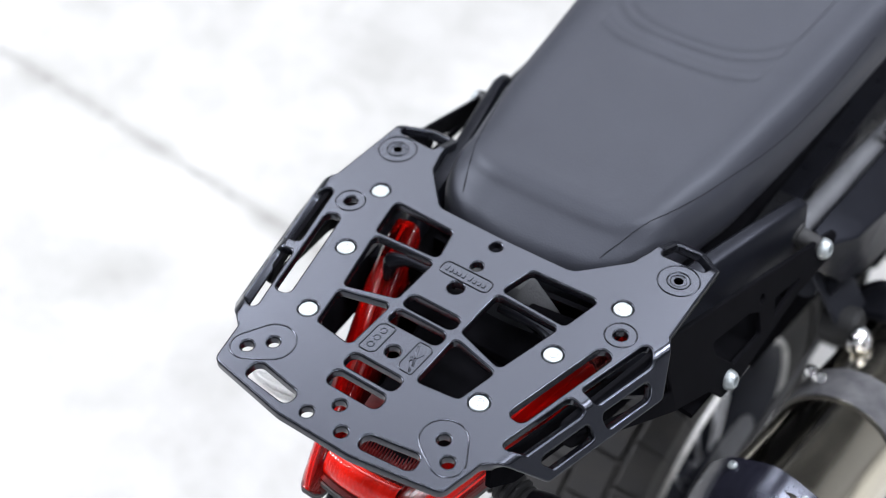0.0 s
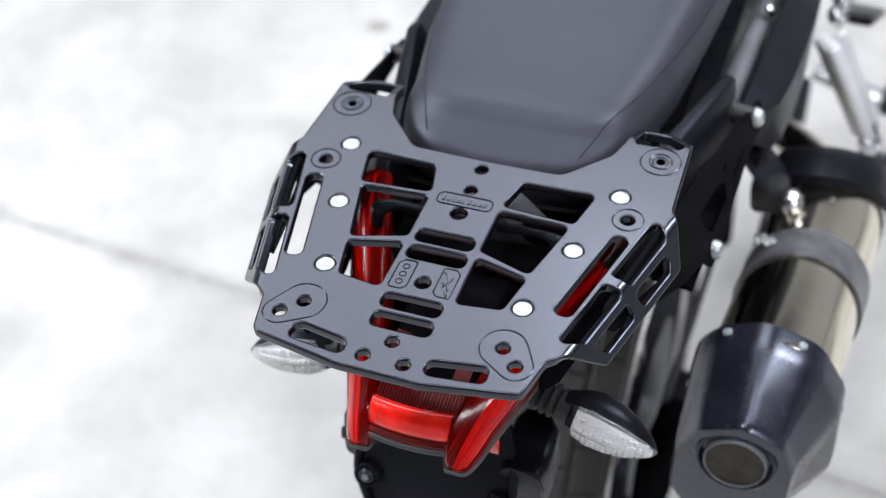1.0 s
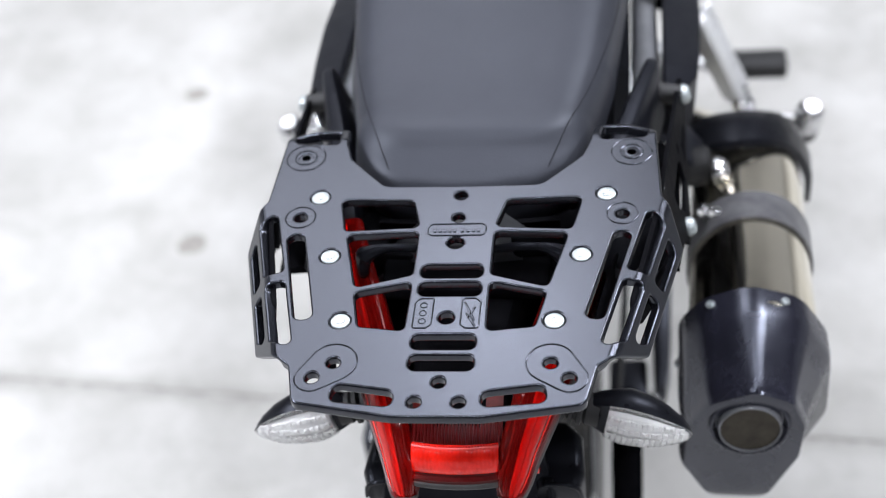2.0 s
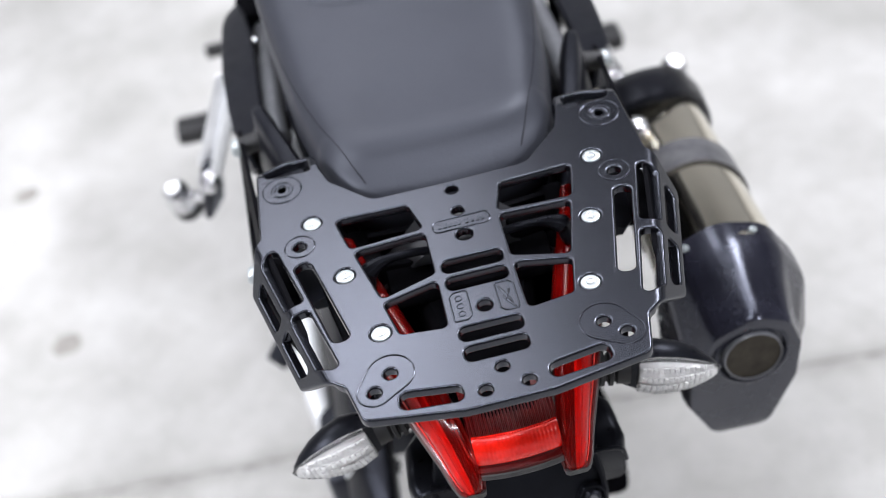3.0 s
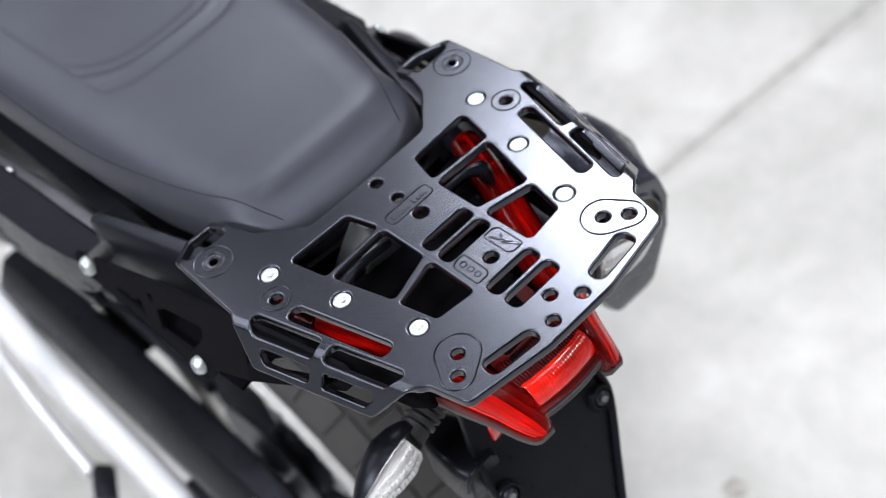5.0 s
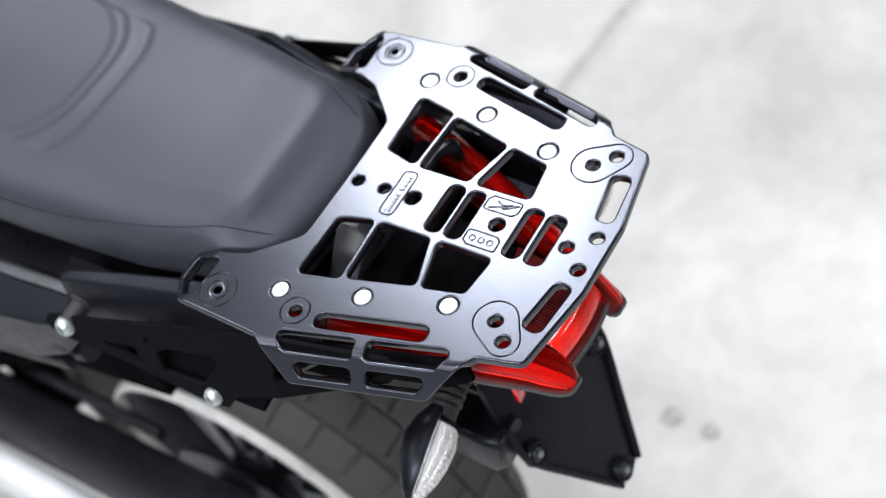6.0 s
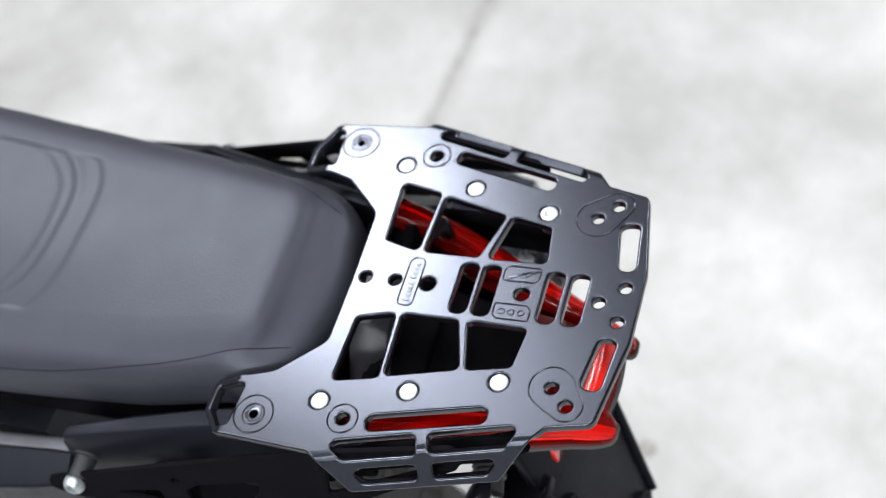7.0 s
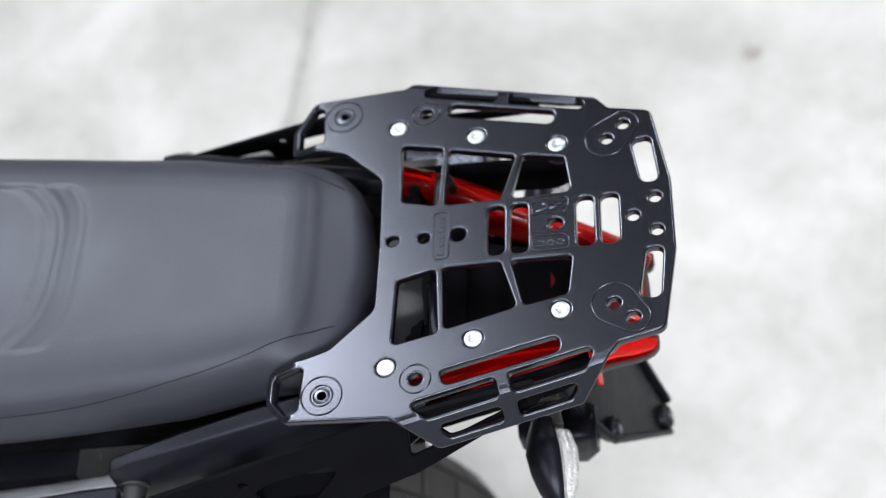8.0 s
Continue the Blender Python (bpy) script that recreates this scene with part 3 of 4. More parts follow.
    for sx in (1, -1):
        pts = []
        for i in range(26):
            y = 0.160 + 0.0145 * i
            found, p, _, _ = seat.ray_cast((sx * float(np.polyval(bend, y)), y, H + 0.4), (0, 0, -1))
            if found and p.z > H - 0.035:
                pts.append(Vector((p.x, p.y, p.z)))
        part("seam", tube(smooth_path(pts, 4), 0.00045, 6), SEAM, seat, "fine dark sewn seam")
    return seat


seat_thing()


# ---- tail light ----
def tail_light():
    """Two long arms that close to a wedge, with a ribbed panel between their ends."""
    stations = [  # y, outer x, inner x, height of the top, depth of the side
        (0.142, 0.1120, 0.084, -0.036, 0.030), (0.122, 0.1080, 0.078, -0.040, 0.033), (0.100, 0.1030, 0.070, -0.045, 0.034), (0.080, 0.0970, 0.063, -0.051, 0.034), (0.040, 0.0840, 0.049, -0.066, 0.034), (0.000, 0.0695, 0.040, -0.083, 0.030),
        (-0.030, 0.0575, 0.0335, -0.096, 0.026), (-0.043, 0.0532, 0.0308, -0.1032, 0.0235), (-0.052, 0.0497, 0.0300, -0.1085, 0.0195), (-0.0575, 0.0467, 0.0308, -0.1128, 0.0150), (-0.0608, 0.0435, 0.0330, -0.1165, 0.0095), (-0.0618, 0.0405, 0.0355, -0.1195, 0.0050)]
    for sx in (1, -1):
        loops = []
        for y, xo, xi, zt, dp in stations:
            m = (xo + xi) / 2
            w = (xo - xi) / 2
            up = float(np.interp(y, (-0.0615, -0.056, -0.046, -0.034, -0.010, 0.02), (0.0, 0.005, 0.0095, 0.0095, 0.004, 0.0)))
            prof = [(xi, zt - dp), (xi, zt - 0.006 + up), (xi + 0.10 * w, zt - 0.002 + up), (xi + 0.4 * w, zt + up), (m - 0.1 * w, zt - 0.0012 + 0.7 * up)]
            # fine lengthwise ridges on the outer shoulder
            for k in range(9):
                f = k / 8
                prof.append((xo - (0.62 - 0.46 * f) * w + 0.0001 * (k % 2), zt - 0.003 - (0.26 * dp + 0.001) * f ** 1.3 + 0.3 * up * (1 - f) + 0.0002 * (k % 2)))
            prof += [(xo - 0.05 * w, zt - 0.6 * dp - 0.002), (xo - 0.0018, zt - 0.68 * dp - 0.002), (xo + 0.0003, zt - 0.72 * dp - 0.002), (xo - 0.0012, zt - 0.82 * dp - 0.002), (xo + 0.0008, zt - dp)]
            loops.append([V(sx * x, y, z) for x, z in prof])
        arm = part("tail_light_arm", rings(loops), LENS_RED, bike, "glossy translucent red tail light arm", smooth=50)
        arm.visible_shadow = False
        # ridged reflector lengthwise under the lens, with a dark channel on its inner side
        core, dark, rim = [], [], []
        for y, xo, xi, zt, dp in stations[:-1]:
            w = xo - xi
            core.append([V(sx * (xi + f * w), y, zt - 0.006 - g * dp - h) for f, g, h in ((0.46, 0.9, 0), (0.46, 0.12, 0.003), (0.50, 0.04, 0.0), (0.56, 0.05, 0), (0.62, 0.16, 0.003), (0.70, 0.17, 0.001), (0.78, 0.26, 0.001), (0.82, 0.40, 0.001), (0.82, 0.9, 0))])
            rim.append([V(sx * (xi + f * w), y, zt - 0.006 - g * dp) for f, g in ((0.84, 0.9), (0.84, 0.44), (0.89, 0.46), (0.90, 0.54), (0.94, 0.58), (0.95, 0.72), (0.95, 0.9))])
            dark.append([V(sx * (xi + f * w), y, zt - 0.005 - g * dp) for f, g in ((0.08, 0.9), (0.08, 0.30), (0.16, 0.34), (0.20, 0.26), (0.27, 0.34), (0.31, 0.26), (0.38, 0.34), (0.44, 0.28), (0.44, 0.9))])
        part("reflector", rings(core), REFLECT, arm, smooth=20)
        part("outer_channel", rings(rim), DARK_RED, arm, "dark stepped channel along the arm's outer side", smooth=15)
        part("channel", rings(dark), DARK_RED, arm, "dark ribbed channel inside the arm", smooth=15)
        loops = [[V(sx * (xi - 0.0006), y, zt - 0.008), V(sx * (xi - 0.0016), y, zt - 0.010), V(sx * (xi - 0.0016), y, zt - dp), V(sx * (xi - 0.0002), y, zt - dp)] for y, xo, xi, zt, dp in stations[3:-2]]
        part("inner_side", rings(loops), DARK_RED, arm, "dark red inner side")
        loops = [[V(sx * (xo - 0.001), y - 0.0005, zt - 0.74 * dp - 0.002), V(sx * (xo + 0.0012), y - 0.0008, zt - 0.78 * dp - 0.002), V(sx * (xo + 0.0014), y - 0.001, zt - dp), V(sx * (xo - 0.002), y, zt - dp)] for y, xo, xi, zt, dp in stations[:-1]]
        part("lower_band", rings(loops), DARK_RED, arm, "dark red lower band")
        # fine beads along the outer face
        for f in (0.54,):
            pts = [V(sx * (xo - (0.18 - 0.22 * (f - 0.28)) * (xo - xi) / 2 + 0.0002), y, zt - f * dp - 0.003) for y, xo, xi, zt, dp in stations[:-2]]
            part("bead", tube(pts, 0.0010, 6), BRIGHT_RED, arm)
        # grey seal under the arm
        loops = [[V(sx * (xo + 0.0014), y - 0.0015, zt - dp), V(sx * (xo + 0.0014), y - 0.0015, zt - dp - 0.0045), V(sx * (xi - 0.001), y - 0.0015, zt - dp - 0.0045), V(sx * (xi - 0.001), y - 0.0015, zt - dp)] for y, xo, xi, zt, dp in stations]
        part("seal", rings(loops), SEAL, arm)
    # centre panel: a dark ribbed trough, a ridge with a bead of facets, a bright ribbed face and a dark lower lip
    def bow(x):
        return -0.0035 * (1 - (x / 0.0335) ** 2)

    def skin(prof, half, ribs, deep):
        rows = []
        n = 4 * ribs
        for y, z, k in prof:
            row = []
            for i in range(n + 1):
                x = -half + 2 * half * i / n
                row.append(V(x, y + bow(x) + 0.5 * k * deep * (i % 4 in (1, 2)), z - k * deep * (i % 4 in (1, 2))))
            rows.append(row)
        return rings(rows, caps=False, closed=False)

    panel = part("tail_light_panel", skin([(0.020, -0.080, 0), (-0.010, -0.0895, 0), (-0.0115, -0.0915, 1), (-0.0220, -0.0955, 1), (-0.0310, -0.0985, 1), (-0.0345, -0.0980, 1), (-0.0352, -0.0952, 1)], 0.0335, 26, 0.0012), DARK_RED, bike, "ribbed translucent red centre of the tail light", smooth=20)
    part("bright_face", skin([(-0.0352, -0.0954, 0), (-0.0364, -0.0934, 0), (-0.0382, -0.0928, 0), (-0.0408, -0.0930, 0.5), (-0.0440, -0.0950, 1), (-0.0470, -0.0984, 1), (-0.0492, -0.1028, 1), (-0.0502, -0.1066, 0.5), (-0.0500, -0.1088, 0)], 0.0318, 22, 0.0003), BRIGHT_RED, panel, "bright faintly ribbed red face", smooth=50)
    part("lower_lip", skin([(-0.0500, -0.1080, 0), (-0.0490, -0.1092, 0), (-0.0500, -0.1120, 0), (-0.0535, -0.1128, 0), (-0.0535, -0.1160, 0), (-0.0510, -0.1172, 0)], 0.0322, 6, 0.0), DARK_RED, panel, "dark red lower lip", smooth=30)
    part("seal", tube([V(x, -0.0525 + bow(x), -0.1185) for x in [-0.032 + 0.064 * i / 12 for i in range(13)]], 0.0032, 8), SEAL, panel)
    for k in range(30):
        x = -0.0325 + 0.065 * k / 29
        part("facet", lathe(V(x * 0.92, -0.0372 + bow(x), -0.0932), (0, -0.5, 0.8), [(-0.0005, 0.0009), (0.0006, 0.0007), (0.0010, 0.0002)], 6), BRIGHT_RED, panel)
        part("facet", lathe(V(x * 0.92, -0.0497 + bow(x), -0.1072), (0, -0.8, 0.5), [(-0.0005, 0.0008), (0.0006, 0.0006), (0.0009, 0.0002)], 6), BRIGHT_RED, panel)
    part("ridge", tube([V(x, -0.0362 + bow(x), -0.0938) for x in [-0.0312 + 0.0624 * i / 14 for i in range(15)]], 0.0011, 8), BRIGHT_RED, panel)
    return panel


tail_light()


# ---- tail structure under the rack ----
def tail_body():
    # dark cover between the light's arms and the tray under the rack
    loops = []
    for y, w, zt, zb in ((0.34, 0.100, -0.075, -0.16), (0.20, 0.085, -0.062, -0.15), (0.12, 0.050, -0.060, -0.13), (0.05, 0.038, -0.070, -0.13), (-0.01, 0.034, -0.088, -0.14), (-0.035, 0.031, -0.105, -0.145)):
        loops.append([V(x, y, z) for x, z in ((-w, zb), (-w, zt - 0.012), (-w + 0.006, zt - 0.003), (-w + 0.016, zt), (w - 0.016, zt), (w - 0.006, zt - 0.003), (w, zt - 0.012), (w, zb))])
    body = part("tail_cover", rings(loops), INNER, bike, "black moulded plastic tail cover under the rack")
    # cross ribs and cables on either side
    for sx in (1, -1):
        low = 0.0 if sx > 0 else 0.018
        part("cross_rib", strut(V(sx * 0.036, 0.118, -0.045 - low), V(sx * 0.076, 0.122, -0.044 - low), 0.010, 0.022, 0.003), INNER, body)
        hose = smooth_path([V(sx * 0.020, 0.104, -0.036), V(sx * 0.040, 0.1005, -0.030), V(sx * 0.060, 0.099, -0.029), V(sx * 0.072, 0.096, -0.031), V(sx * 0.0765, 0.095, -0.036), V(sx * 0.078, 0.092, -0.052)], 6)
        girth = [0.0034 + 0.0042 * max(0, 1 - abs(i - 21) / 10) for i in range(len(hose))]
        part("cable", tube(hose, girth, 10), PLASTIC, body, "thin black cable")
    for sx in (1, -1):
        part("inner_box", place(bar((0.036, 0.085, 0.075), 0.005), pose(sx * 0.084, 0.178, H - 0.126, 0, 0, -sx * 8)), INNER, body, "black plastic box under the seat")
    loops = [[V(x, y + 0.004 * (x / 0.07) ** 2, z) for x in (-0.072, -0.036, 0.0, 0.036, 0.072)] + [V(x, y + 0.005 + 0.004 * (x / 0.07) ** 2, z) for x in (0.072, 0.036, 0.0, -0.036, -0.072)] for y, z in ((0.124, -0.110), (0.134, -0.080), (0.139, -0.058), (0.1405, -0.044))]
    part("rear_skirt", rings(loops), INNER, body, "black plastic skirt under the seat")
    # raised spine under the seat's end, with grained flanks that face either side
    loops = [[V(x, y, z) for x, z in ((-w - 0.050, -0.082), (-w, zt - 0.003), (-w + 0.004, zt), (w - 0.004, zt), (w, zt - 0.003), (w + 0.050, -0.082))] for y, w, zt in ((0.108, 0.026, -0.070), (0.113, 0.027, -0.040), (0.124, 0.028, -0.030), (0.140, 0.030, -0.028))]
    part("spine", rings(loops), GRAINED, body, "grained dark grey plastic spine under the seat end", smooth=30)
    for sx in (1, -1):
        loops = []
        for y, x, zt, zb in ((-0.0165, 0.0950, -0.036, -0.066), (0.010, 0.0985, -0.0455, -0.086), (0.085, 0.1105, -0.0565, -0.097), (0.135, 0.1190, -0.066, -0.104)):
            loops.append([V(sx * px, y, pz) for px, pz in ((x - 0.005, zb), (x - 0.004, zt - 0.001), (x - 0.003, zt), (x - 0.001, zt), (x, zt - 0.0015), (x - 0.001, zb))])
        part("side_strip", rings(loops), INNER, body, "black plastic strip beside the tail light arm")
    for sx in (1, -1):
        part("arm_cover", place(bar((0.028, 0.056, 0.032), 0.004), pose(sx * 0.078, 0.145, H - 0.073)), INNER, body)
    part("seat_pan", place(bar((0.226, 0.40, 0.016), 0.005), pose(0, 0.352, H - 0.085)), INNER, body, "flat black plastic pan under the seat")
    part("light_bracket", place(bar((0.13, 0.05, 0.012), 0.004), pose(0, 0.105, H - 0.062)), INNER, body)
    # rear tray from the seat to the light
    loops = []
    for y, w, z in ((0.34, 0.095, -0.120), (0.20, 0.095, -0.125), (0.10, 0.080, -0.135), (0.045, 0.060, -0.146)):
        loops.append([V(-w, y, z + 0.03), V(-w + 0.004, y, z), V(w - 0.004, y, z), V(w, y, z + 0.03), V(w - 0.004, y, z + 0.03), V(w - 0.008, y, z + 0.004), V(-w + 0.008, y, z + 0.004), V(-w + 0.004, y, z + 0.03)])
    part("under_tray", rings(loops), INNER, bike, "black plastic tray under the tail")


tail_body()


def tail_side(sx):
    """The moulded side box of the tail between the seat and the bracket, with the frame tube coming out of its front."""
    loops = []
    for y, xi, xo, z, xb, zb in ((0.112, 0.090, 0.100, -0.052, 0.128, -0.076), (0.130, 0.086, 0.101, -0.047, 0.137, -0.086), (0.190, 0.099, 0.113, -0.044, 0.146, -0.100), (0.250, 0.113, 0.127, -0.043, 0.1475, -0.104), (0.300, 0.1265, 0.1395, -0.043, 0.1515, -0.108),
                                 (0.346, 0.1400, 0.1505, -0.044, 0.1585, -0.112), (0.359, 0.1420, 0.1520, -0.0475, 0.1590, -0.112), (0.367, 0.1420, 0.1500, -0.060, 0.157, -0.110)):
        loops.append([V(sx * x, y, zz) for x, zz in ((xi - 0.012, zb), (xi - 0.006, z - 0.02), (xi - 0.001, z - 0.003), (xi + 0.002, z), (xo - 0.002, z - 0.001), (xo + 0.001, z - 0.004),
                                                     (0.5 * (xo + xb), 0.5 * (z + zb)), (xb, zb + 0.006), (xb - 0.003, zb))])
    part("tail_side", rings(loops), SIDE, bike, "black moulded plastic side box of the tail", smooth=40)
    # flange that closes the gap to the bracket
    loops = [[V(sx * x, y, z) for x, z in ((xi, -0.104), (xo, -0.108), (xo, -0.104), (xi, -0.092))] for y, xi, xo in ((0.150, 0.128, 0.166), (0.200, 0.138, 0.1685), (0.300, 0.144, 0.1700))]
    part("under_flange", rings(loops), INNER, bike, "black plastic flange under the side box")


tail_side(1)
tail_side(-1)


def rear_fender():
    """The black plate holder that hangs under the tail light."""
    half = [(0.0, 0.078), (0.058, 0.076), (0.069, 0.036), (0.072, 0.006), (0.069, -0.018), (0.017, -0.130), (0.0, -0.136)]
    pts = [(x * 0.9, s) for x, s in half] + [(-x, s) for x, s in reversed(half[1:-1])]
    bm = sheet([rpoly(pts, 0.008)], 0.010, 0.003, 3)
    # s runs up the plate; the plate leans back towards its foot
    m = Matrix.Translation(V(0, -0.006, -0.226)) @ Matrix(((1, 0, 0), (0, 0.36, -0.933), (0, 0.933, 0.36))).to_4x4()
    place(bm, m)
    holder = part("plate_holder", bm, PLASTIC, bike, "black plastic plate holder under the tail light")
    nrm = Vector((0, -0.933, 0.36))
    for x, s in ((0.0535, -0.008), (-0.0615, -0.012), (-0.006, -0.117)):
        p = V(x, -0.006 + 0.36 * s, -0.226 + 0.933 * s)
        part("boss", lathe(p, nrm, [(0, 0.0125), (0.004, 0.0120), (0.006, 0.0108), (0.006, 0.0090), (0.003, 0.0085)], 28), PLASTIC, holder)
        screw(p + nrm * 0.003, nrm, 0.0075, 0.005, SATIN, holder, "screw", "dark socket screw")
        part("washer", lathe(p + nrm * 0.0045, nrm, [(0, 0.0036), (0.004, 0.0032)], 16), RAILMAT, holder)
    # raised rim on either long edge
    for sx in (1, -1):
        pts = [V((x * 0.9 if sx > 0 else -x), -0.006 + 0.36 * s, -0.226 + 0.933 * s) + nrm * 0.002 for x, s in ((0.068, 0.036), (0.071, 0.006), (0.068, -0.018), (0.043, -0.072), (0.017, -0.127))]
        part("rim", tube(smooth_path(pts, 4), 0.0035, 8), PLASTIC, holder)
        # moulded block on either side of the holder, with a raised bead
        loops = []
        for y, z, wi, wo, h in ((0.066, -0.216, 0.048, 0.078, 0.036), (0.050, -0.218, 0.046, 0.087, 0.052), (0.012, -0.217, 0.048, 0.089, 0.054), (0.000, -0.214, 0.052, 0.085, 0.038)):
            loops.append([V(sx * x, y, zz) for x, zz in rpoly([(wi, z - h / 2), (wo, z - h / 2), (wo, z + h / 2), (wi, z + h / 2)], 0.008, 4)])
        part("side_block", rings(loops), PLASTIC, holder, smooth=50)
        bead = smooth_path([V(sx * 0.058, 0.000, -0.192), V(sx * 0.074, -0.001, -0.191), V(sx * 0.084, 0.000, -0.198), V(sx * 0.087, 0.002, -0.214)], 5)
        part("bead", tube(bead, 0.0018, 8), PLASTIC, holder)
        # small red reflector on the side
        part("reflector", place(bar((0.010, 0.005, 0.022), 0.001), pose(sx * 0.0515, -0.011, H - 0.150)), RED_DEEP, holder, "small red side reflector")
    return holder


rear_fender()


# ---- indicators ----
def indicator(sx):
    a, b = V(sx * 0.108, 0.030, -0.140), V(sx * 0.173, 0.022, -0.152)
    d = (b - a).normalized()
    up = Vector((0, 0.25, 0.97))
    up = (up - d * up.dot(d)).normalized()
    fw = d.cross(up).normalized()
    if fw.y < 0:
        fw = -fw
    n = 24
    prof = [(-0.014, 0.0120, 0.0), (-0.009, 0.0150, 0.0), (0.0, 0.0188, 0.0003), (0.014, 0.0222, 0.0005), (0.030, 0.0205, 0), (0.044, 0.0165, -0.001), (0.056, 0.0105, -0.002), (0.063, 0.0055, -0.003), (0.066, 0.0012, -0.0035)]

    def shell(c0, c1, grow, start):
        loops = []
        for s, r, dz in prof:
            if s < start:
                continue
            c = a + d * s + up * dz
            loops.append([c + up * (1.02 * (r + grow) * math.cos(t)) + fw * (0.92 * (r + grow) * math.sin(t)) for t in [c0 + (c1 - c0) * i / n for i in range(n + 1)]])
        return loops

    # the black shell covers the front and top, the clear lens the rear and foot
    pod = part("indicator", rings(shell(radians(-42), radians(188), 0.0, -1)), PLASTIC, bike, "black indicator pod with a clear lens on a ribbed stalk")
    lens_loops = shell(radians(188), radians(318), 0.0004, 0.0)
    lens = part("lens", rings(lens_loops), LENS_CLEAR, pod, "clear faceted indicator lens")
    lens.visible_shadow = False
    # facets inside the lens
    ref = []
    for s, r, dz in prof[2:-1]:
        c = a + d * s + up * dz
        ref.append([c + up * (0.80 * r * math.cos(t)) + fw * (0.72 * r * math.sin(t)) for t in [radians(192 + 122 * i / 8) for i in range(9)]])
    part("reflector", rings(ref), CHROMED, pod, "chromed faceted reflector", smooth=8)
    rnd = random.Random(7)
    for k in range(14):
        s = 0.003 + 0.0042 * k
        r = float(np.interp(s, [q[0] for q in prof], [q[1] for q in prof]))
        for t in (215, 240, 265, 290):
            c = a + d * s + up * (0.86 * r * math.cos(radians(t))) + fw * (0.78 * r * math.sin(radians(t)))
            twist = pose(0, 0, 0, rnd.uniform(-16, 16), rnd.uniform(-16, 16), rnd.uniform(-20, 20))
            part("facet", place(bar((0.0036, 0.0040, 0.0022), 0.0004, 1), Matrix.Translation(c) @ Matrix((d, up, fw)).transposed().to_4x4() @ twist), CHROMED, pod)
    part("lens_edge", tube([loop[0] for loop in shell(radians(316), radians(340), 0.0006, 0.0)], 0.0010, 6), LENS_CLEAR, pod)
    # ribbed rubber stalk
    root = V(sx * 0.040, 0.040, -0.130)
    e = a - d * 0.008
    dd = e - root
    ln = dd.length
    sprof = [(0, 0.011)]
    for k in range(6):
        t = 0.012 + 0.0068 * k
        sprof += [(t, 0.0105), (t + 0.0012, 0.0142), (t + 0.0040, 0.0142), (t + 0.0050, 0.0105)]
    sprof += [(ln - 0.010, 0.0105), (ln - 0.008, 0.0128), (ln + 0.002, 0.0130)]
    part("stalk", lathe(root, dd, sprof, 22), RUBBER, pod, "ribbed black rubber stalk")
    return pod


indicator(1)
indicator(-1)


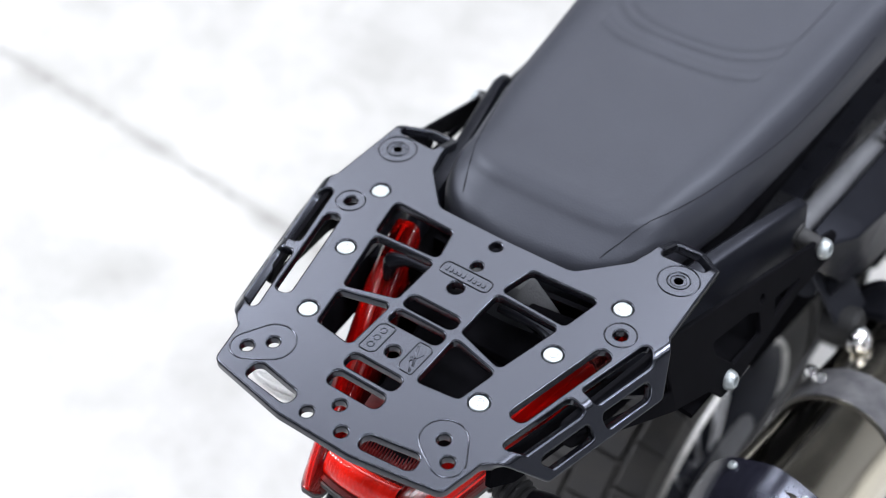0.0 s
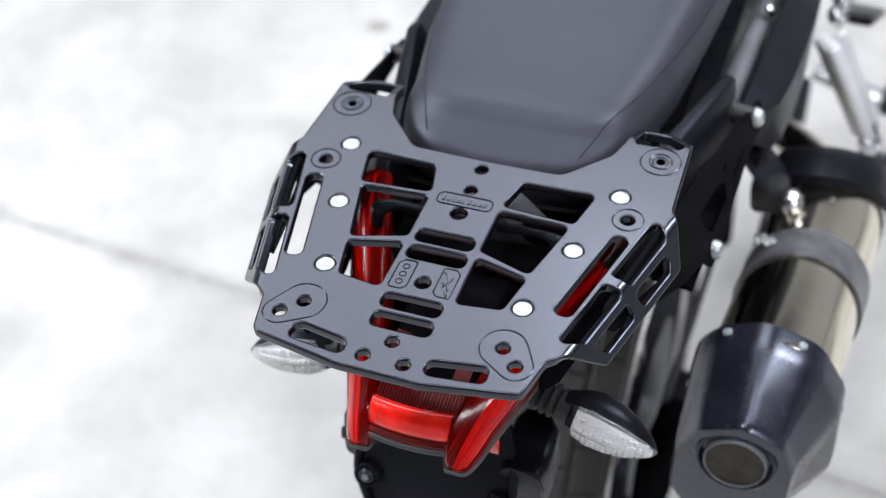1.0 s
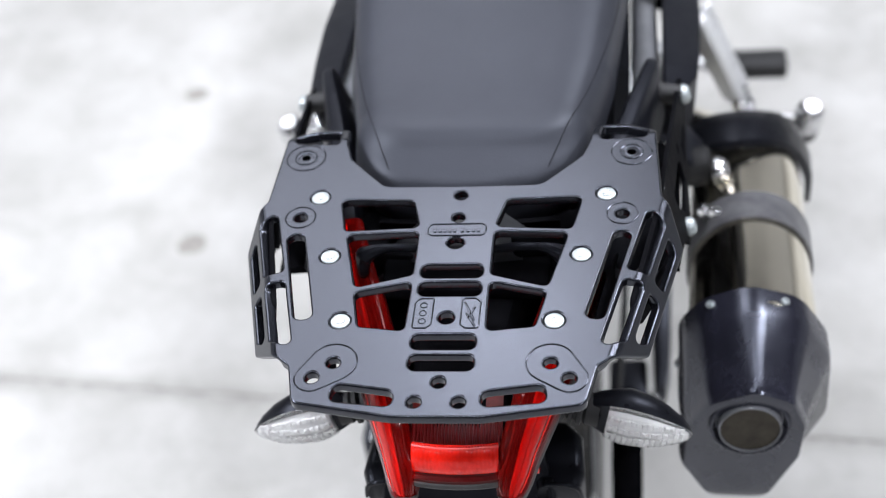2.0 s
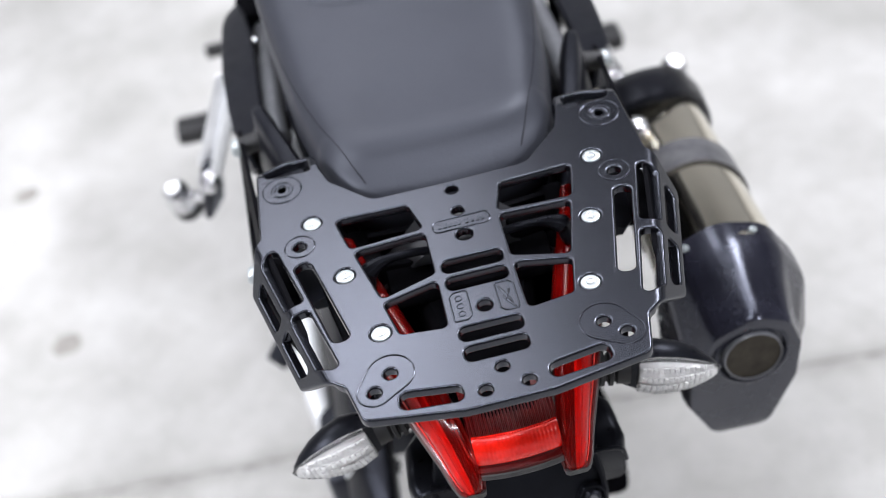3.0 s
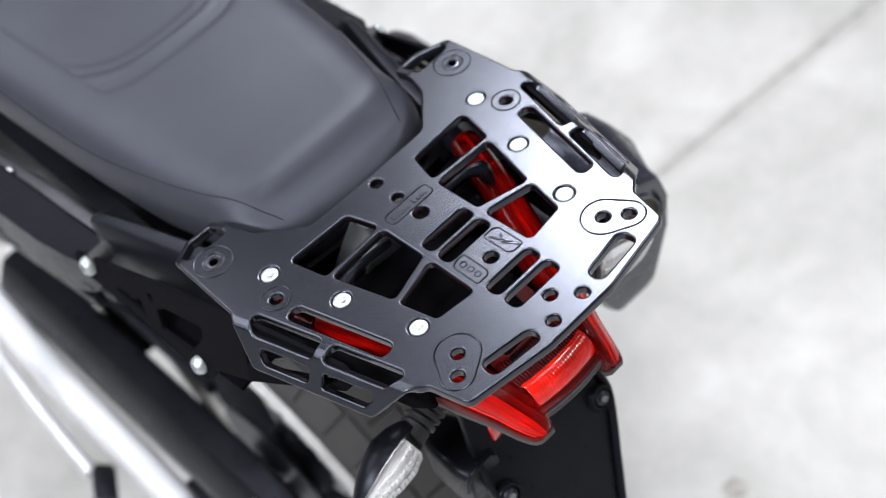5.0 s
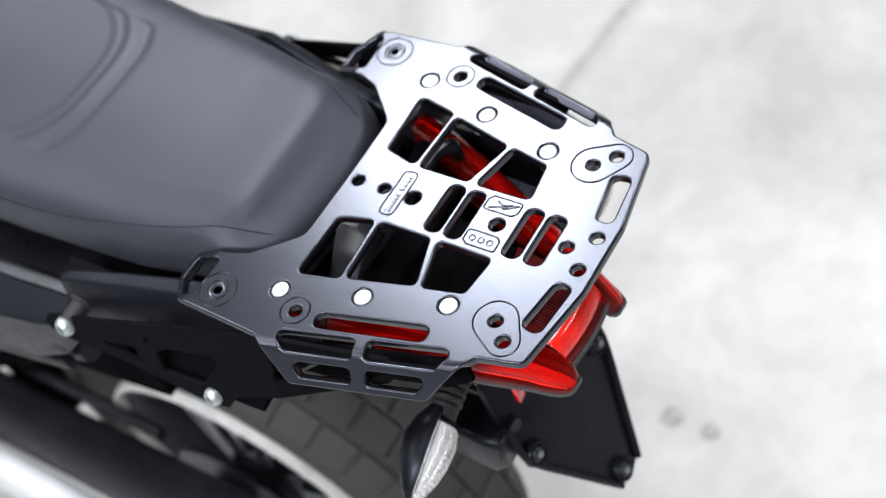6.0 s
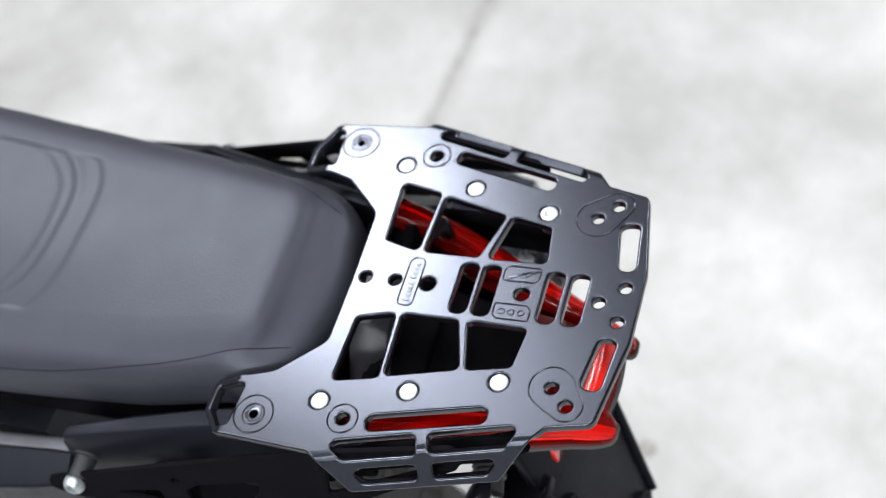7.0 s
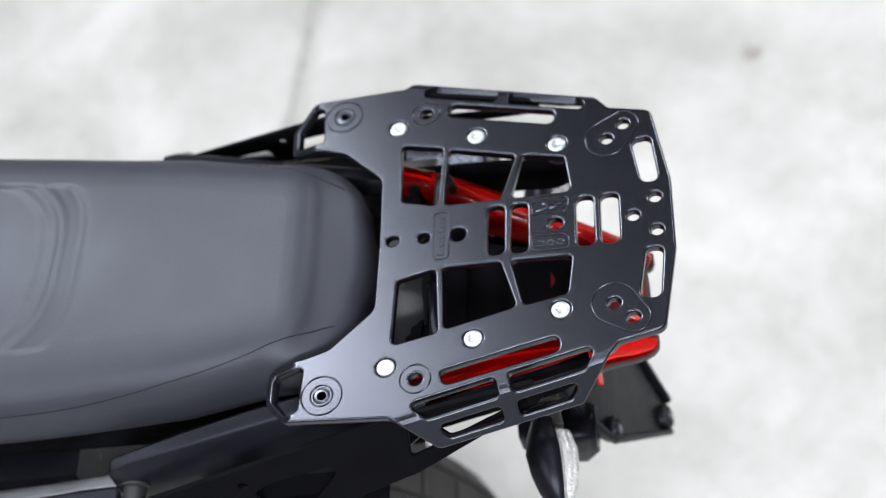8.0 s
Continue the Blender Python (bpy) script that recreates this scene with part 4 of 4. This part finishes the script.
# ---- silencer ----
def silencer():
    def sect(y, grow=0.0, n=48):
        """The can's section at y: an upright oval."""
        cx = float(np.interp(y, (0.18, 0.45), (0.2335, 0.2480)))
        cz = float(np.interp(y, (0.18, 0.45), (-0.245, -0.300)))
        out = []
        for i in range(n):
            a = 2 * math.pi * i / n
            out.append(V(cx + (0.0575 + grow) * math.cos(a), y, cz + (0.070 + grow) * math.sin(a)))
        return out

    ys = (0.175, 0.18, 0.26, 0.34, 0.42, 0.47, 0.485, 0.495)
    can = part("silencer", rings([sect(y, g) for y, g in zip(ys, (-0.003, 0, 0, 0, 0, 0, -0.004, -0.02))]), STEEL, bike, "brushed stainless steel silencer can with a black end cap")
    # strap
    part("strap", rings([sect(0.313, 0.0005), sect(0.313, 0.003), sect(0.360, 0.003), sect(0.360, 0.0005)], caps=False), STRAP, can, "dark scuffed clamp strap")
    # faceted end cap: eight-sided rim that narrows to a smaller face
    big = [(0.188, -0.188), (0.227, -0.171), (0.272, -0.186), (0.2990, -0.232), (0.3010, -0.302), (0.276, -0.362), (0.205, -0.372), (0.169, -0.315), (0.168, -0.215)]
    small = [(0.191, -0.208), (0.2275, -0.190), (0.260, -0.207), (0.2725, -0.245), (0.271, -0.295), (0.247, -0.368), (0.193, -0.365), (0.169, -0.310), (0.172, -0.250)]

    def ring(pts, y, k=1.0, r=0.010, lean=0.0):
        cx, cz = sum(p[0] for p in pts) / 9, sum(p[1] for p in pts) / 9
        pts = rpoly([(cx + (x - cx) * k, cz + (z - cz) * k) for x, z in pts], r, 5)
        return [V(x, y + lean * (z - cz), z) for x, z in pts]

    cap = rings([ring(big, 0.196, 0.98, 0.038), ring(big, 0.196, 1.0, 0.038), ring(big, 0.180, 1.0, 0.038), ring(big, 0.171, 0.994, 0.038), ring(big, 0.163, 0.980, 0.038),
                 ring(small, 0.118, 1.030, 0.018, -0.12), ring(small, 0.110, 1.008, 0.017, -0.12), ring(small, 0.106, 0.990, 0.016, -0.12), ring(small, 0.1035, 0.965, 0.015, -0.12), ring(small, 0.1030, 0.88, 0.014, -0.12), ring(small, 0.1045, 0.60, 0.012, -0.12)])
    part("end_cap", cap, CAPMAT, can, "black faceted end cap", smooth=42)
    o = V(0.2245, 0.0985, -0.239)
    dd = Vector((0.0, -1, 0.10)).normalized()
    part("outlet", lathe(o, dd, [(-0.02, 0.0262), (0.0070, 0.0262), (0.0078, 0.0257), (0.0076, 0.0250), (0.0060, 0.0247), (0.0052, 0.0249)], 40), RAILMAT, can, "bright rim of the round outlet pipe")
    part("outlet_bore", lathe(o, dd, [(0.0060, 0.0249), (0.0050, 0.0244), (-0.10, 0.0236), (-0.101, 0.004)], 40), WARM, can, "heat-tinted bore of the outlet pipe")
    part("outlet_recess", lathe(o, dd, [(-0.008, 0.0340), (0.0015, 0.0340), (0.0035, 0.0335), (0.0042, 0.0322), (0.0038, 0.0308), (0.0010, 0.0290), (-0.003, 0.0285)], 40), CAPMAT, can)
    for x, z, d in ((0.1945, -0.1830, (-0.3, 0, 1)), (0.2570, -0.1800, (0.3, 0, 1)), (0.2975, -0.245, (1, 0, 0)), (0.1680, -0.26, (-1, 0, 0))):
        screw(V(x, 0.185, z - 0.001), d, 0.0040, 0.003, BOLT_ZINC, can, "rivet")
    # black heat shield over the front of the can
    arc = smooth_path([(0.190, 0, -0.236), (0.205, 0, -0.224), (0.249, 0, -0.217), (0.290, 0.025, -0.246), (0.317, 0.060, -0.310), (0.325, 0.090, -0.380)], 6)
    mid = Vector((0.250, 0, -0.305))
    loops = []
    for y, g in ((0.440, -0.001), (0.443, 0.004), (0.470, 0.006), (0.492, 0.002), (0.500, -0.005)):
        rim, inside = [], []
        for p in arc:
            out = Vector((p.x - mid.x, 0, p.z - mid.z)).normalized()
            rim.append(p + out * g)
            inside.append(p + out * (g - 0.004))
        loops.append([V(p.x, y + p.y, p.z) for p in rim + inside[::-1]])
    part("heat_shield", rings(loops), PLASTIC, can, "black curved heat shield")
    # hanger, rubber and bolt towards the frame
    part("hanger", strut(V(0.150, 0.44, -0.17), V(0.205, 0.43, -0.235), 0.045, 0.006, 0.002), SATIN, can)
    part("rubber_mount", lathe(V(0.175, 0.425, -0.235), (1, 0, 0.15), [(0, 0.018), (0.004, 0.020), (0.03, 0.020), (0.034, 0.015)], 24), RUBBER, can)
    screw(V(0.212, 0.405, -0.222), (1, -0.2, 0.3), 0.014, 0.012, CHROME, can, "bolt", "bright steel mounting bolt")
    screw(V(0.196, 0.345, -0.222), (0.2, -0.5, 0.8), 0.007, 0.010, CHROME, can, "bolt")
    screw(V(0.206, 0.339, -0.218), (0.2, -0.5, 0.8), 0.007, 0.010, CHROME, can, "bolt")
    pipe = smooth_path([V(0.255, 0.47, -0.305), V(0.25, 0.58, -0.34), V(0.21, 0.72, -0.42), V(0.15, 0.88, -0.52)], 8)
    part("header_pipe", tube(pipe, 0.024, 18), STEEL, can, "stainless header pipe")
    return can


silencer()


# ---- frame, panels, pegs ----
def frame_parts():
    for sx in (1, -1):
        pts = smooth_path([V(sx * 0.140, 0.345, -0.098), V(sx * 0.142, 0.40, -0.110), V(sx * 0.143, 0.56, -0.135), V(sx * 0.142, 0.80, -0.200), V(sx * 0.13, 1.05, -0.30)], 8)
        rail = part("frame_rail", tube(pts, 0.0125, 18), RAILMAT, bike, "grey satin metal frame tube under the seat")
        screw(V(sx * 0.150, 0.566, -0.117), (sx, 0, 0.6), 0.0075, 0.006, CHROME, rail, "bolt")
        # side panel: a sloping top face and an upright flank
        loops = []
        wide = 0.010 if sx > 0 else 0.0
        for y, xi, xo, z, dp in ((0.372, 0.148 + wide, 0.174, -0.094, 0.035), (0.40, 0.148 + wide, 0.180 + wide, -0.097, 0.06), (0.45, 0.149 + wide, 0.185 + wide, -0.104, 0.08), (0.52, 0.150 + wide, 0.188 + wide, -0.110, 0.09), (0.58, 0.152 + wide, 0.188 + wide, -0.118, 0.09), (0.63, 0.158, 0.186 + wide, -0.124, 0.09), (0.655, 0.164, 0.182 + wide, -0.128, 0.085)):
            loops.append([V(sx * x, y, zz) for x, zz in ((xi, z + 0.006), (xi + 0.003, z + 0.008), (xo - 0.003, z - 0.001), (xo, z - 0.004), (xo - 0.004, z - dp), (xo - 0.008, z - dp), (xo - 0.005, z - 0.008), (xi, z))])
        panel = part("side_panel", rings(loops), SIDE, bike, "black plastic side panel beside the seat", smooth=30)
        for (y0, z0), (y1, z1) in (((0.40, -0.145), (0.58, -0.225)), ((0.58, -0.225), (0.60, -0.165)), ((0.60, -0.225), (0.78, -0.290)), ((0.78, -0.290), (0.72, -0.19)), ((0.42, -0.19), (0.80, -0.30))):
            part("strut", strut(V(sx * 0.172, y0, z0), V(sx * 0.176, y1, z1), 0.012, 0.016, 0.003), PLASTIC, panel)
        loops = []
        for y, xi, xo, z, dp in ((0.650, 0.140, 0.176, -0.134, 0.06), (0.72, 0.138, 0.172, -0.146, 0.075), (0.82, 0.130, 0.166, -0.165, 0.08), (1.0, 0.120, 0.158, -0.20, 0.08)):
            loops.append([V(sx * x, y, zz) for x, zz in rpoly([(xi, z - dp), (xo, z - dp), (xo, z), (xi, z)], 0.008, 3)])
        part("frame_cover", rings(loops), INNER, bike, "black frame cover ahead of the side panel")
        lower = [V(sx * 0.150, 0.42, -0.20), V(sx * 0.155, 0.60, -0.26), V(sx * 0.150, 0.80, -0.34)]
        part("lower_rail", tube(smooth_path(lower, 6), 0.012, 14), SATIN, bike, "dark satin steel lower frame tube")
        # inner tank wall that closes the view under the seat
        loops = [[V(sx * 0.05, y, -0.10), V(sx * 0.128, y, -0.105), V(sx * 0.125, y, -0.20 - 0.1 * (y - 0.3)), V(sx * 0.05, y, -0.24 - 0.1 * (y - 0.3))] for y in (0.42, 0.5, 0.7, 1.0)]
        part("tank_wall", rings(loops), PLASTIC, bike, "black plastic tank wall under the seat")
        # dark inner cover between the wheel and the frame
        loops = [[V(sx * x, y, z) for x, z in ((0.098, zt), (0.112, zt - 0.004), (0.118, zb), (0.100, zb))] for y, zt, zb in ((0.42, -0.17, -0.34), (0.66, -0.19, -0.40), (0.72, -0.20, -0.46), (0.85, -0.22, -0.55), (1.05, -0.25, -0.55))]
        part("inner_cover", rings(loops), INNER, bike, "black inner cover beside the rear wheel")
        # passenger peg: pale alloy strut, plate and a folded peg
        right = sx > 0
        a, b = (V(0.203, 0.716, -0.250), V(0.264, 0.785, -0.428)) if right else (V(-0.200, 0.70, -0.250), V(-0.262, 0.71, -0.385))
        arm = part("peg_bracket", strut(a, b, 0.034, 0.016, 0.004), WHITE_ALLOY, bike, "cast alloy passenger footpeg bracket")
        part("brace", strut(a + Vector((sx * 0.012, 0.012, 0.004)), b + Vector((sx * 0.010, 0.010, 0.008)), 0.008, 0.020, 0.003), ALLOY, arm)
        part("plate", strut(b + Vector((0, 0.01, 0.02)), b + Vector((sx * 0.02, 0.02, -0.07)), 0.045, 0.012, 0.004), SATIN, arm)
        screw(b + Vector((sx * 0.008, -0.012, 0.0)), (sx * 0.5, -0.6, 0.6), 0.016, 0.010, CHROME, arm, "bolt")
        if right:
            for dy, dz in ((0.035, 0.012), (0.085, 0.0)):
                screw(a + Vector((sx * 0.004, dy, dz)), (sx * 0.6, -0.3, 0.7), 0.013, 0.010, CHROME, arm, "bolt")
            part("heel_guard", strut(V(sx * 0.222, 0.80, -0.27), V(sx * 0.232, 0.93, -0.34), 0.05, 0.012, 0.005), PLASTIC, arm, "black heel guard")
        p0, p1 = b + Vector((sx * 0.012, 0.035, -0.055)), (V(0.352, 0.785, -0.468) if right else V(-0.322, 0.77, -0.462))
        part("pivot", tube([p0, p1], 0.009, 14), CHROME, arm)
        part("peg", lathe(p1 + Vector((0, 0.015, -0.04)), (sx * 0.15, -0.25, 1), [(0, 0.010), (0.010, 0.017), (0.045, 0.019), (0.062, 0.017), (0.070, 0.009)], 22), CHROME, arm, "folded bright steel passenger footpeg")
        part("peg_rubber", lathe(p1 + Vector((0, 0.017, -0.036)), (sx * 0.15, -0.25, 1), [(0.004, 0.015), (0.008, 0.0205), (0.024, 0.0210), (0.028, 0.018)], 22), RUBBER, arm)
        # rider peg further forward and lower
        q = V(sx * 0.325, 1.165 if right else 1.19, -0.655)
        peg = part("rider_peg", place(bar((0.105, 0.048, 0.030), 0.008, 3), Matrix.Translation(q) @ pose(0, 0, 0, 0, 0, 0)), RUBBER, bike, "black rubber rider footpeg")
        part("peg_arm", strut(q + Vector((-sx * 0.05, 0.0, 0)), q + Vector((-sx * 0.16, 0.02, 0.02)), 0.03, 0.02, 0.004), ALLOY, peg)
    # gear lever tip on the left and the lump of the left switch further ahead
    tip = V(-0.275, 1.352, -0.62)
    lever = part("gear_lever", tube([tip + Vector((0.03, 0, 0)), tip + Vector((-0.035, 0, 0))], 0.012, 14), RUBBER, bike, "gear lever with a black rubber tip")
    part("lever_rod", tube(smooth_path([tip + Vector((0.03, 0, 0)), tip + Vector((0.06, -0.03, 0)), tip + Vector((0.09, -0.2, 0.02))], 5), 0.006, 10), ALLOY, lever)
    guard = part("engine_guard", tube(smooth_path([V(-0.335, 1.43, -0.50), V(-0.33, 1.56, -0.48), V(-0.25, 1.72, -0.40), V(-0.10, 1.76, -0.36)], 6), 0.013, 12), SATIN, bike, "black tubular engine guard")
    part("slider", lathe(V(-0.337, 1.405, -0.503), (0, 1, 0.1), [(0, 0.018), (0.008, 0.026), (0.05, 0.028), (0.07, 0.020)], 20), RUBBER, guard, "black rubber slider on the guard")
    # engine and frame mass ahead, closing the view between the wheel and the seat
    part("engine", place(bar((0.26, 0.46, 0.34), 0.05, 4), pose(0, 1.22, H - 0.52)), SATIN, bike, "dark engine block behind the frame")
    part("main_frame", strut(V(0, 1.0, -0.20), V(0, 1.6, -0.30), 0.26, 0.20, 0.05), SATIN, bike, "dark main frame under the tank")


frame_parts()


def wheel_and_arm():
    ctr = V(0, 0.497, -0.697)

    def hoop(prof, n=72):
        loops = []
        for x, r in prof:
            loops.append([ctr + Vector((x, r * math.cos(2 * math.pi * i / n), r * math.sin(2 * math.pi * i / n))) for i in range(n)])
        return loops

    tyre_prof = [(-0.060, 0.216), (-0.0700, 0.2310), (-0.0750, 0.262), (-0.0755, 0.292), (-0.069, 0.313), (-0.045, 0.3272), (0, 0.3317), (0.045, 0.3272), (0.069, 0.313), (0.0755, 0.292), (0.0750, 0.262), (0.0700, 0.2310), (0.060, 0.216)]
    wheel = part("rear_wheel", rings(hoop(tyre_prof + [tyre_prof[0]]), caps=False), TYRE, bike, "dusty knobbly rear tyre on a pale spoked rim")
    rim_prof = [(-0.060, 0.220), (-0.0645, 0.2255), (-0.0685, 0.2255), (-0.0690, 0.218), (-0.060, 0.210), (-0.044, 0.204), (-0.022, 0.196), (0, 0.192), (0.022, 0.196), (0.044, 0.204), (0.060, 0.210), (0.0690, 0.218), (0.0685, 0.2255), (0.0645, 0.2255), (0.060, 0.220), (0.03, 0.214), (-0.03, 0.214)]
    rim = part("rim", rings(hoop(rim_prof + [rim_prof[0]]), caps=False), SATIN, wheel, "dark wheel rim with pale lips")
    for s in (-1, 1):
        r1, r2, xw = (0.2245, 0.2135, 0.0800) if s < 0 else (0.2235, 0.2150, 0.0745)
        lip = [(s * 0.0640, r1 - 0.001), (s * 0.0690, r1), (s * (xw - 0.001), r1 - 0.002), (s * xw, r2 + 0.003), (s * 0.0700, r2), (s * 0.0640, r2 + 0.003)]
        part("rim_lip", rings(hoop(lip + [lip[0]]), caps=False), RIM, rim, "pale worn lip of the rim")
    part("hub", lathe(ctr + Vector((-0.075, 0, 0)), (1, 0, 0), [(0, 0.03), (0.004, 0.052), (0.02, 0.055), (0.035, 0.036), (0.115, 0.036), (0.13, 0.055), (0.146, 0.052), (0.15, 0.03)], 32), SATIN, wheel)
    part("brake_disc", lathe(ctr + Vector((0.072, 0, 0)), (1, 0, 0), [(0, 0.06), (0, 0.118), (0.005, 0.120), (0.005, 0.06)], 48), SATIN, wheel)
    part("sprocket", lathe(ctr + Vector((-0.094, 0, 0)), (1, 0, 0), [(0, 0.04), (0, 0.112), (0.006, 0.112), (0.006, 0.04)], 44), SATIN, wheel)
    for k in range(36):
        a = 2 * math.pi * k / 36
        s = 1 if k % 2 else -1
        lean = 0.32 * (1 if (k // 2) % 2 else -1)
        p = ctr + Vector((s * 0.055, 0.05 * math.cos(a + lean), 0.05 * math.sin(a + lean)))
        q = ctr + Vector((s * 0.010, 0.198 * math.cos(a), 0.198 * math.sin(a)))
        part("spoke", tube([p, q], 0.0019, 6), ALLOY, wheel)
    # tread blocks share two meshes
    def block(sx_, sy_, h):
        bm = bar((sx_, sy_, h), 0.0016, 1)
        me = bpy.data.meshes.new("tread_block")
        bm.to_mesh(me)
        bm.free()
        me.materials.append(TYRE)
        return me
    centre, shoulder, flank = block(0.0385, 0.0475, 0.010), block(0.036, 0.0475, 0.009), block(0.032, 0.0465, 0.005)
    for k in range(40):
        a = 360 * k / 40
        for me, x, r, tilt, da in ((centre, -0.021, 0.3285, -5, 0), (centre, 0.021, 0.3285, 5, 4.5), (shoulder, -0.0600, 0.316, -36, 4.5), (shoulder, 0.0600, 0.316, 36, 0), (flank, -0.0745, 0.296, -78, 4.5), (flank, 0.0745, 0.296, 78, 0)):
            ob = new("tread_block", me)
            m = Matrix.Translation(ctr) @ Matrix.Rotation(radians(a + da), 4, "X") @ Matrix.Translation((x, 0, r)) @ Matrix.Rotation(radians(tilt), 4, "Y")
            ob.matrix_world = m
            ob.parent = wheel
    # inner mudguard over the tyre
    loops = []
    for i in range(15):
        a = radians(8 + 92 * i / 14)
        r = 0.385 + 0.03 * i / 14
        c = ctr + Vector((0, -r * math.cos(a), r * math.sin(a)))
        n = Vector((0, -math.cos(a), math.sin(a)))
        loops.append([c + Vector((x, 0, 0)) + n * h for x, h in ((-0.085, -0.03), (-0.078, 0.0), (0.078, 0.0), (0.085, -0.03), (0.081, -0.03), (0.074, -0.004), (-0.074, -0.004), (-0.081, -0.03))])
    part("splash_guard", place(bar((0.21, 0.030, 0.46), 0.010, 3), pose(0, 0.858, H - 0.53, 8, 0, 0)), INNER, bike, "black plastic splash guard ahead of the rear wheel")
    part("inner_mudguard", rings(loops[12:]), INNER, bike, "black plastic inner mudguard over the tyre")
    # swingarm: two pale alloy legs and a bridge
    def leg(sx, off=0.0, slim=1.0):
        st = ((0.505, 0.208, -0.690, 0.010, 0.020), (0.54, 0.210, -0.680, 0.016, 0.040), (0.64, 0.211, -0.668, 0.019, 0.046), (0.90, 0.210, -0.650, 0.021, 0.050), (1.10, 0.198, -0.640, 0.024, 0.052))
        loops = []
        for y, x, z, w, h in st:
            loops.append([V(sx * (x + off + slim * px), y, z + pz) for px, pz in rpoly([(-w, -h), (w, -h), (w, h), (-w, h)], 0.012, 4)])
        return rings(loops)
    arm = part("swingarm", leg(-1), WHITE_ALLOY, bike, "pale alloy swingarm beside the rear wheel")
    part("swingarm_leg", leg(1, -0.045, 0.7), SATIN, arm, "dark swingarm leg beside the silencer")
    part("dropout", place(bar((0.05, 0.17, 0.075), 0.012, 3), pose(-0.190, 0.485, H - 0.695)), SATIN, arm, "dark axle end of the swingarm")
    caliper = part("brake_caliper", place(bar((0.034, 0.15, 0.10), 0.012, 3), pose(0.120, 0.34, H - 0.60, -18, 0, 0)), INNER, arm, "black rear brake caliper")
    for y, z in ((0.30, -0.545), (0.37, -0.565)):
        screw(V(0.122, y, z), (0.1, -0.3, 1), 0.006, 0.005, SATIN, caliper, "pin")
    part("brake_hose", tube(smooth_path([V(0.110, 0.40, -0.56), V(0.118, 0.50, -0.52), V(0.120, 0.65, -0.50), V(0.115, 0.9, -0.50)], 6), 0.0045, 8), RUBBER, arm, "thin black brake hose")
    part("bridge", place(bar((0.28, 0.09, 0.10), 0.02, 3), pose(0, 1.02, H - 0.61)), WHITE_ALLOY, arm)
    part("axle", lathe(ctr + Vector((-0.16, 0, 0)), (1, 0, 0), [(0, 0.010), (0.002, 0.014), (0.012, 0.014), (0.012, 0.010), (0.31, 0.010), (0.31, 0.015), (0.322, 0.015), (0.323, 0.01)], 20), CHROME, arm)
    for sx in (-1, 1):
        part("axle_block", place(bar((0.05, 0.07, 0.075), 0.008, 3), pose(sx * 0.122, 0.53, H - 0.722)), SATIN, arm)
        screw(V(sx * 0.132, 0.47, -0.735), (0, -1, 0), 0.007, 0.02, CHROME, arm, "adjuster")
    guard = []
    for y, z, xi, xo in ((0.26, -0.590, 0.132, 0.148), (0.32, -0.560, 0.125, 0.155), (0.42, -0.545, 0.122, 0.157), (0.60, -0.545, 0.122, 0.158), (0.80, -0.548, 0.120, 0.158), (1.0, -0.55, 0.110, 0.158)):
        guard.append([V(-x, y, z + h) for x, h in ((xo + 0.028, -0.075), (xo + 0.026, -0.034), (xo + 0.003, -0.001), (xo, 0.002), (xi + 0.006, 0.005), (xi, 0.0), (xi - 0.002, -0.035), (xi + 0.002, -0.035), (xi + 0.005, -0.004), (xo - 0.002, -0.006), (xo + 0.022, -0.036), (xo + 0.024, -0.075))])
    part("chain_guard", rings(guard), PLASTIC, arm, "broad black plastic chain guard")
    # pale outlined sticker on the guard's sloping flank
    onto = Matrix.Translation(V(-0.1715, 0.362, -0.5595)) @ Matrix.Rotation(radians(-53), 4, "Y")
    frame_loop = rpoly([(-0.015, -0.030), (0.015, -0.030), (0.015, 0.030), (-0.015, 0.030)], 0.005)
    inner = rpoly([(-0.012, -0.027), (0.012, -0.027), (0.012, 0.027), (-0.012, 0.027)], 0.004)
    part("sticker_frame", place(sheet([frame_loop, inner], 0.002, 0.0004), onto), WHITE_ALLOY, arm, "pale outlined sticker without readable marks")
    for k in range(3):
        part("sticker_bar", place(bar((0.014, 0.005, 0.0012), 0), onto @ Matrix.Translation((0, -0.016 + 0.016 * k, 0.0008))), WHITE_ALLOY, arm)
    chain = smooth_path([V(-0.091, 0.60, -0.596), V(-0.091, 0.85, -0.585), V(-0.091, 1.1, -0.575)], 6)
    part("chain", tube(chain, 0.009, 8), SATIN, arm, "dark drive chain")
    # folded side stand
    leg_pts = smooth_path([V(-0.235, 1.10, -0.69), V(-0.250, 0.95, -0.705), V(-0.258, 0.83, -0.72), V(-0.262, 0.745, -0.73)], 6)
    stand = part("side_stand", tube(leg_pts, 0.011, 14), ALLOY, bike, "folded pale alloy side stand")
    part("foot", place(bar((0.034, 0.060, 0.010), 0.004), Matrix.Translation(V(-0.258, 0.722, -0.735)) @ pose(0, 0, 0, 0, 40, -28)), SATIN, stand)


wheel_and_arm()
bpy.context.view_layer.update()
